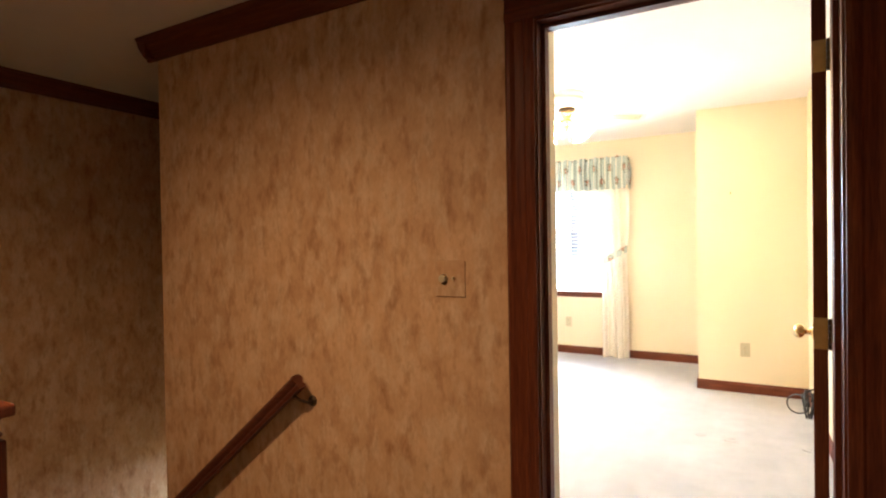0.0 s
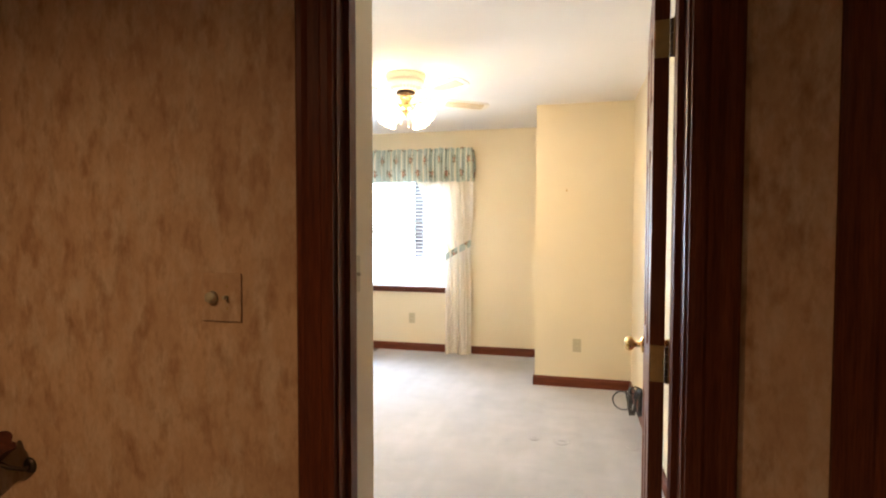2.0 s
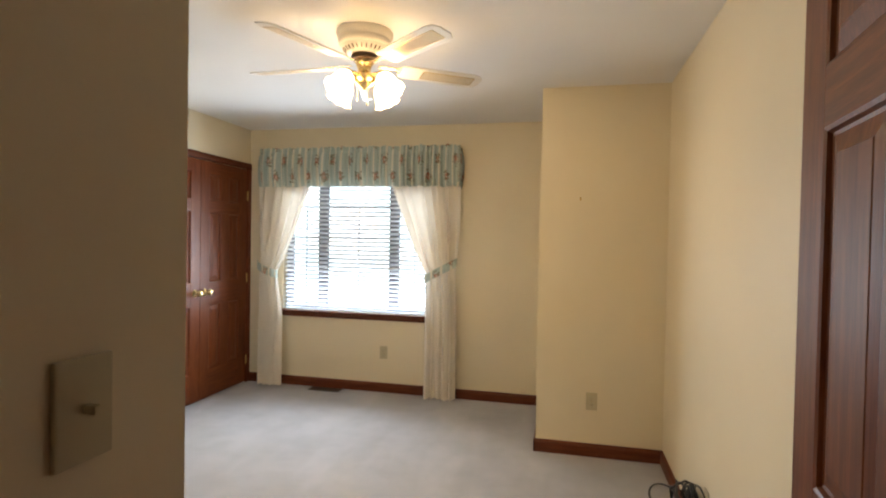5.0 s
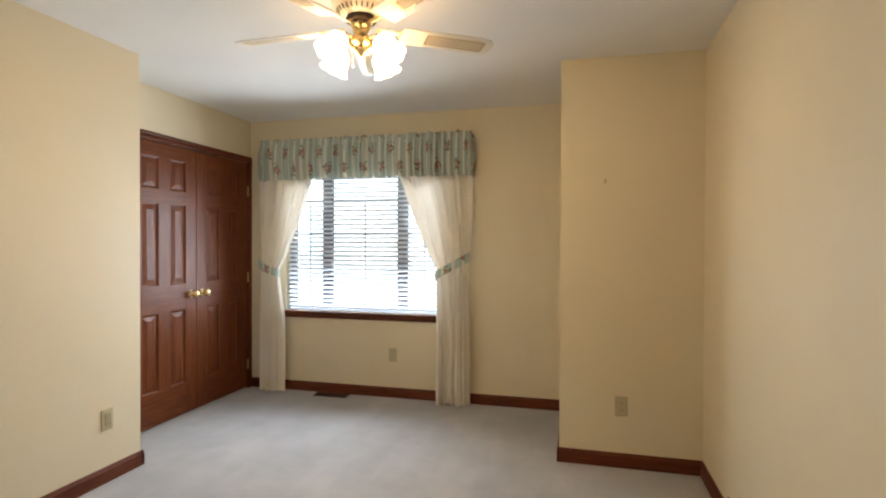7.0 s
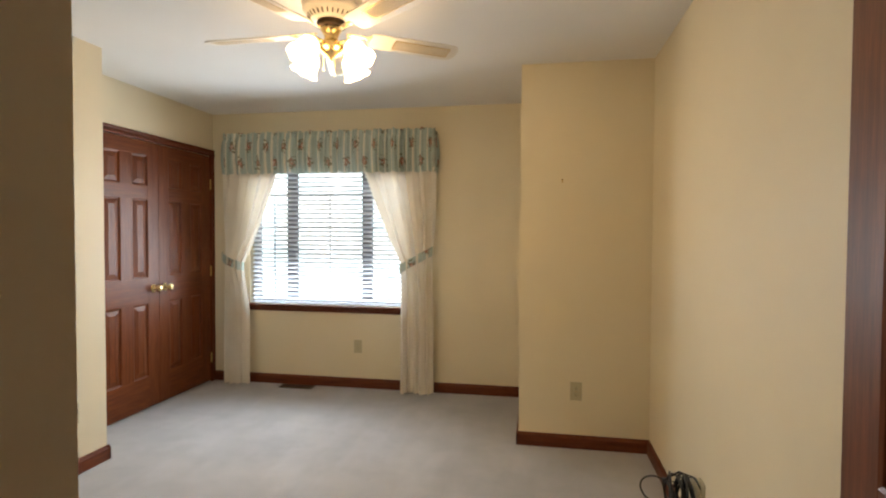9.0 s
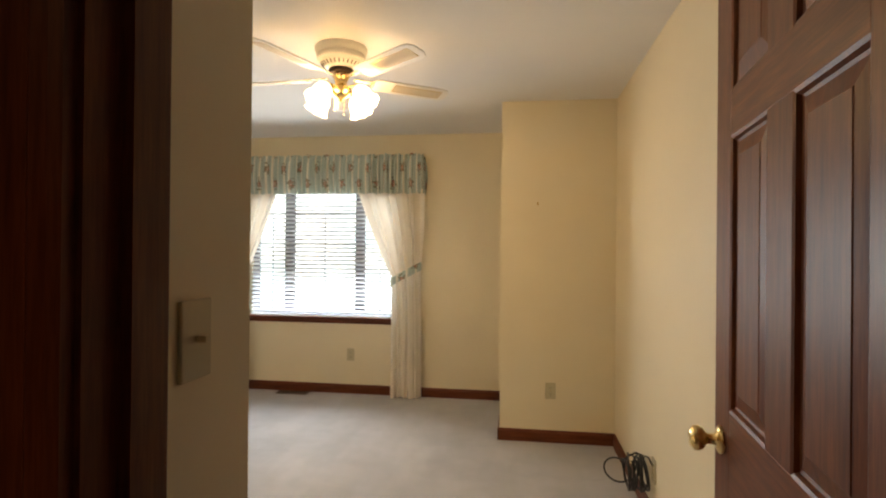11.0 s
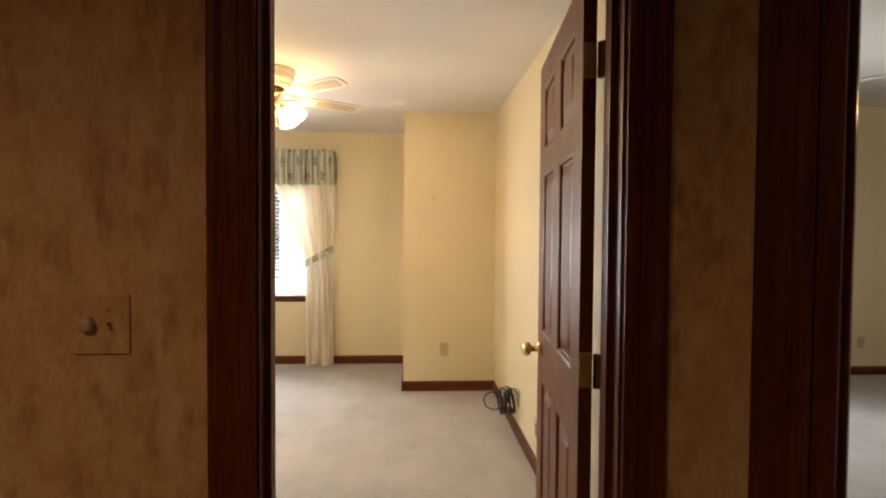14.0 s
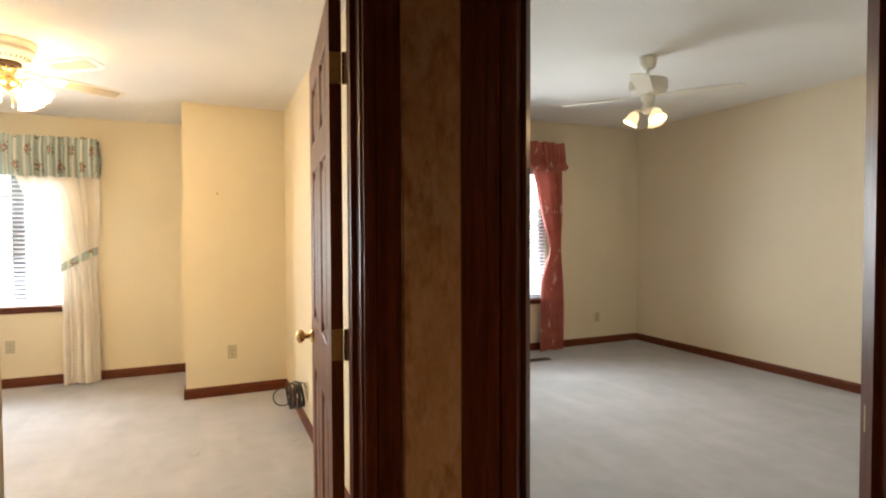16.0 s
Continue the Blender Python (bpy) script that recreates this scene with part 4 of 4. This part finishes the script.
# ---- wall plates ----


def outlet(m, label="ivory duplex outlet plate on the wall", group="wall outlets"):
    """Plate in local x (across), z (up), facing +y."""
    top = thing("outlet", label, "outlet", m, group)
    part("plate", boxes([((-0.036, 0.0, -0.058), (0.036, 0.006, 0.058))], 0.003), M_IVORY, top)
    for z in (-0.020, 0.020):
        r = part("receptacle", boxes([((-0.016, 0.0062, z - 0.0135), (0.016, 0.0085, z + 0.0135))], 0.004), M_IVORY, top)
        for x in (-0.0065, 0.0065):
            # thin dark tab on the face in place of a shaded slot
            part("slot_shade", boxes([((x - 0.0012, 0.0086, z - 0.004), (x + 0.0012, 0.0089, z + 0.006))]), M_HOLE_SHADE, r)
        part("ground_hole_shade", lathe([(0.0025, 0.0003), (0, 0.0003)], 10, pose(0, 0.0086, z - 0.009, -90, 0, 0)), M_HOLE_SHADE, r)
    part("screw", lathe([(0.0035, 0), (0.002, 0.0012), (0, 0.0014)], 12, pose(0, 0.006, 0, -90, 0, 0)), M_BRASS_OLD, top)
    return top


outlet(pose(0.318, Y_ALC, 0.364, 0, 0, 180))
outlet(pose(-1.475, Y_WIN, 0.364, 0, 0, 180))
outlet(pose(X_NUB, 4.937, 0.345, 0, 0, -90))
outlet(pose(X_R, 4.23, 0.255, 0, 0, 90))
outlet(pose(4.51, Y_N, 0.325, 0, 0, 180))
plug_plate = outlet(pose(X_R, 4.775, 0.27, 0, 0, 90), "ivory outlet plate beside the coiled black cable")


def toggle(parent, x, z, y=0.006):
    part("toggle", boxes([((x - 0.004, y, z - 0.004), (x + 0.004, y + 0.016, z + 0.006))], 0.0015), M_IVORY, parent)


sw = thing("light_switch", "papered double switch plate with dimmer knob and toggle", "light switch", pose(-0.640, Y_HALL, 1.177, 0, 0, 180))
part("plate", boxes([((-0.061, 0, -0.066), (0.061, 0.006, 0.066))], 0.003), M_PAPER, sw, "plate covered in tan wallpaper")
part("dimmer_knob", lathe([(0, 0), (0.017, 0), (0.015, 0.014), (0.012, 0.017), (0, 0.018)], 24, pose(0.026, 0.0062, 0, -90, 0, 0)), M_IVORY, sw, "round ivory dimmer knob", True)
toggle(sw, -0.018, 0.0)
for z in (-0.03, 0.03):
    part("screw", lathe([(0.0035, 0), (0.002, 0.0012), (0, 0.0014)], 10, pose(-0.018, 0.006, z, -90, 0, 0)), M_BRASS_OLD, sw)
sw2 = thing("light_switch", "single ivory switch plate just inside the doorway", "light switch", pose(X_STUB, 2.712, 1.220, 0, 0, -90))
part("plate", boxes([((-0.036, 0, -0.058), (0.036, 0.008, 0.058))], 0.003), M_IVORY, sw2)
toggle(sw2, 0.0, 0.0, 0.008)
for z in (-0.03, 0.03):
    part("screw", lathe([(0.0035, 0), (0.002, 0.0012), (0, 0.0014)], 10, pose(0, 0.006, z, -90, 0, 0)), M_BRASS_OLD, sw2)

hook = thing("picture_hook", "small brass picture hook on the bare wall", "hook", pose(0.219, Y_ALC, 1.694, 0, 0, 180))
part("plate", boxes([((-0.005, 0, -0.012), (0.005, 0.0015, 0.012))]), M_BRASS_OLD, hook)
part("nail", tube([(0, 0.0, 0.004), (0, 0.012, 0.010)], 0.0012, 6), M_DARK_METAL, hook)

# ---- coiled cable ----
cable = thing("cable", "coiled black cable hanging from a wall outlet", "cable", pose(0.69, 4.87, 0.215))
coil = []
for i in range(360):
    t = i / 359
    a = 2 * math.pi * 9.3 * t
    r = 0.080 + 0.010 * math.sin(3.1 * a / 6) + 0.005 * math.sin(17 * t)
    swing = 0.5 * math.sin(11 * t)
    coil.append((-0.045 + 0.09 * (0.5 + 0.5 * math.sin(8.7 * t)) + 0.010 * math.sin(a * 1.3), r * math.cos(a + 0.2 * swing), r * math.sin(a) + 0.006 * math.sin(a * 0.7)))
part("coil", tube(coil, 0.0052, 7), M_CABLE, cable, smooth=True)
part("loop", tube([(-0.075 - 0.055 * math.cos(a), 0.075 + 0.085 * math.cos(a), -0.018 + 0.062 * math.sin(a) - 0.02 * math.cos(a)) for a in (2 * math.pi * i / 40 for i in range(40))], 0.0048, 7, True), M_CABLE, cable, smooth=True)
part("lead", tube([(0.05, 0.0, 0.09), (0.055, -0.05, 0.10), (0.06, -0.09, 0.085), (0.0645, -0.096, 0.078)], 0.0042, 7), M_CABLE, cable, smooth=True)
part("tie", tube([(-0.06, -0.01, 0.07), (0.0, 0.0, 0.105), (0.055, 0.01, 0.085), (0.0, 0.0, 0.055)], 0.005, 6, True), M_CABLE, cable, smooth=True)

# ---- floor registers ----


def register(m, label):
    top = thing("floor_register", label, "floor register", m)
    part("frame", boxes([((-0.15, -0.05, 0), (0.15, -0.038, 0.006)), ((-0.15, 0.038, 0), (0.15, 0.05, 0.006)), ((-0.15, -0.038, 0), (-0.138, 0.038, 0.006)), ((0.138, -0.038, 0), (0.15, 0.038, 0.006))], 0.001), M_DARK_METAL, top)
    # dark sheet under the vanes stands for the shade in the duct
    part("well_shade", boxes([((-0.138, -0.038, 0.0005), (0.138, 0.038, 0.0015))]), M_HOLE_SHADE, top)
    first = None
    for i in range(22):
        m2 = pose(-0.131 + 0.0125 * i, 0, 0.0035, 0, 25, 0)
        if first is None:
            first = part("vane", boxes([((-0.002, -0.0375, -0.0012), (0.002, 0.0375, 0.0012))]), M_DARK_METAL, top, m=m2)
        else:
            again(first, top, m2)


register(pose(-2.01, 6.795, 0), "dark bronze floor register in the carpet")
register(pose(3.36, 5.85, 0), "dark bronze floor register below the window")

# ---- stair rail and newel ----
rail = thing("handrail", "dark wooden handrail fixed to the papered stair wall", "handrail", pose(-1.35, Y_HALL - 0.062, 0.725))
RAIL = [(-0.018, -0.030), (0.018, -0.030), (0.022, -0.016), (0.016, -0.006), (0.026, 0.006), (0.027, 0.018), (0.018, 0.029), (0.0, 0.032), (-0.018, 0.029), (-0.027, 0.018), (-0.026, 0.006), (-0.016, -0.006), (-0.022, -0.016)]
slope = Vector((-1, 0, -0.85)).normalized()
lift = Vector((-0.85, 0, 1)).normalized()
part("rail", prism(RAIL, (0, 0, 0), slope * 1.27, (0, 1, 0), lift), M_RAIL, rail)
part("end_cap", prism([(x * 1.08, z * 1.06) for x, z in RAIL], (0.012, 0, 0.0101), (0, 0, 0), (0, 1, 0), lift), M_RAIL, rail)
for d in (0.05, 1.05):
    p = slope * d
    b = part("bracket", tube([p - lift * 0.03, p - lift * 0.055 + Vector((0.01, 0.012, 0)), p - lift * 0.075 + Vector((0.02, 0.04, 0)), p - lift * 0.07 + Vector((0.022, 0.058, 0))], 0.007, 8), M_DARK_METAL, rail, "dark metal rail bracket", True)
    part("rosette", lathe([(0, 0), (0.024, 0), (0.022, 0.006), (0.010, 0.010), (0, 0.010)], 18, Matrix.Translation(p - lift * 0.07 + Vector((0.022, 0.0615, 0))) @ pose(0, 0, 0, 90, 0, 0)), M_DARK_METAL, b, smooth=True)
newel = thing("newel_post", "dark turned wooden newel post at the stairhead", "newel post", pose(-1.264, 1.25, 0))
part("post", boxes([((-0.04, -0.04, 0), (0.04, 0.04, 0.86))], 0.004), M_WOOD, newel)
part("neck", lathe([(0.034, 0.86), (0.045, 0.87), (0.034, 0.885), (0.040, 0.905), (0.05, 0.915), (0, 0.915)], 24), M_WOOD, newel, smooth=True)
part("cap", boxes([((-0.055, -0.055, 0.915), (0.055, 0.055, 0.945))], 0.008), M_WOOD, newel)

hall_lamp = thing("ceiling_lamp", "round brass ceiling lamp in the upstairs hall", "ceiling lamp", pose(-1.1, 0.95, H_HALL))
part("base", lathe([(0, 0), (0.13, 0), (0.13, -0.018), (0.11, -0.022), (0, -0.022)], 28), M_BRASS_OLD, hall_lamp, smooth=True)

grille = thing("ceiling_register", "small white ceiling air register", "air register", pose(-0.585, 3.31, H))
part("frame", boxes([((-0.125, -0.055, -0.008), (0.125, -0.042, -0.0005)), ((-0.125, 0.042, -0.008), (0.125, 0.055, -0.0005)), ((-0.125, -0.042, -0.008), (-0.112, 0.042, -0.0005)), ((0.112, -0.042, -0.008), (0.125, 0.042, -0.0005))], 0.001), M_FAN, grille)
# dark sheet behind the vanes, for shade in the opening
part("well_shade", boxes([((-0.112, -0.042, -0.0015), (0.112, 0.042, -0.0006))]), M_HOLE_SHADE, grille)
for i in range(7):
    part("vane", boxes([((-0.111, -0.005, -0.0007), (0.111, 0.005, 0.0007))]), M_FAN, grille, m=pose(0, -0.036 + 0.012 * i, -0.005, 35, 0, 0))
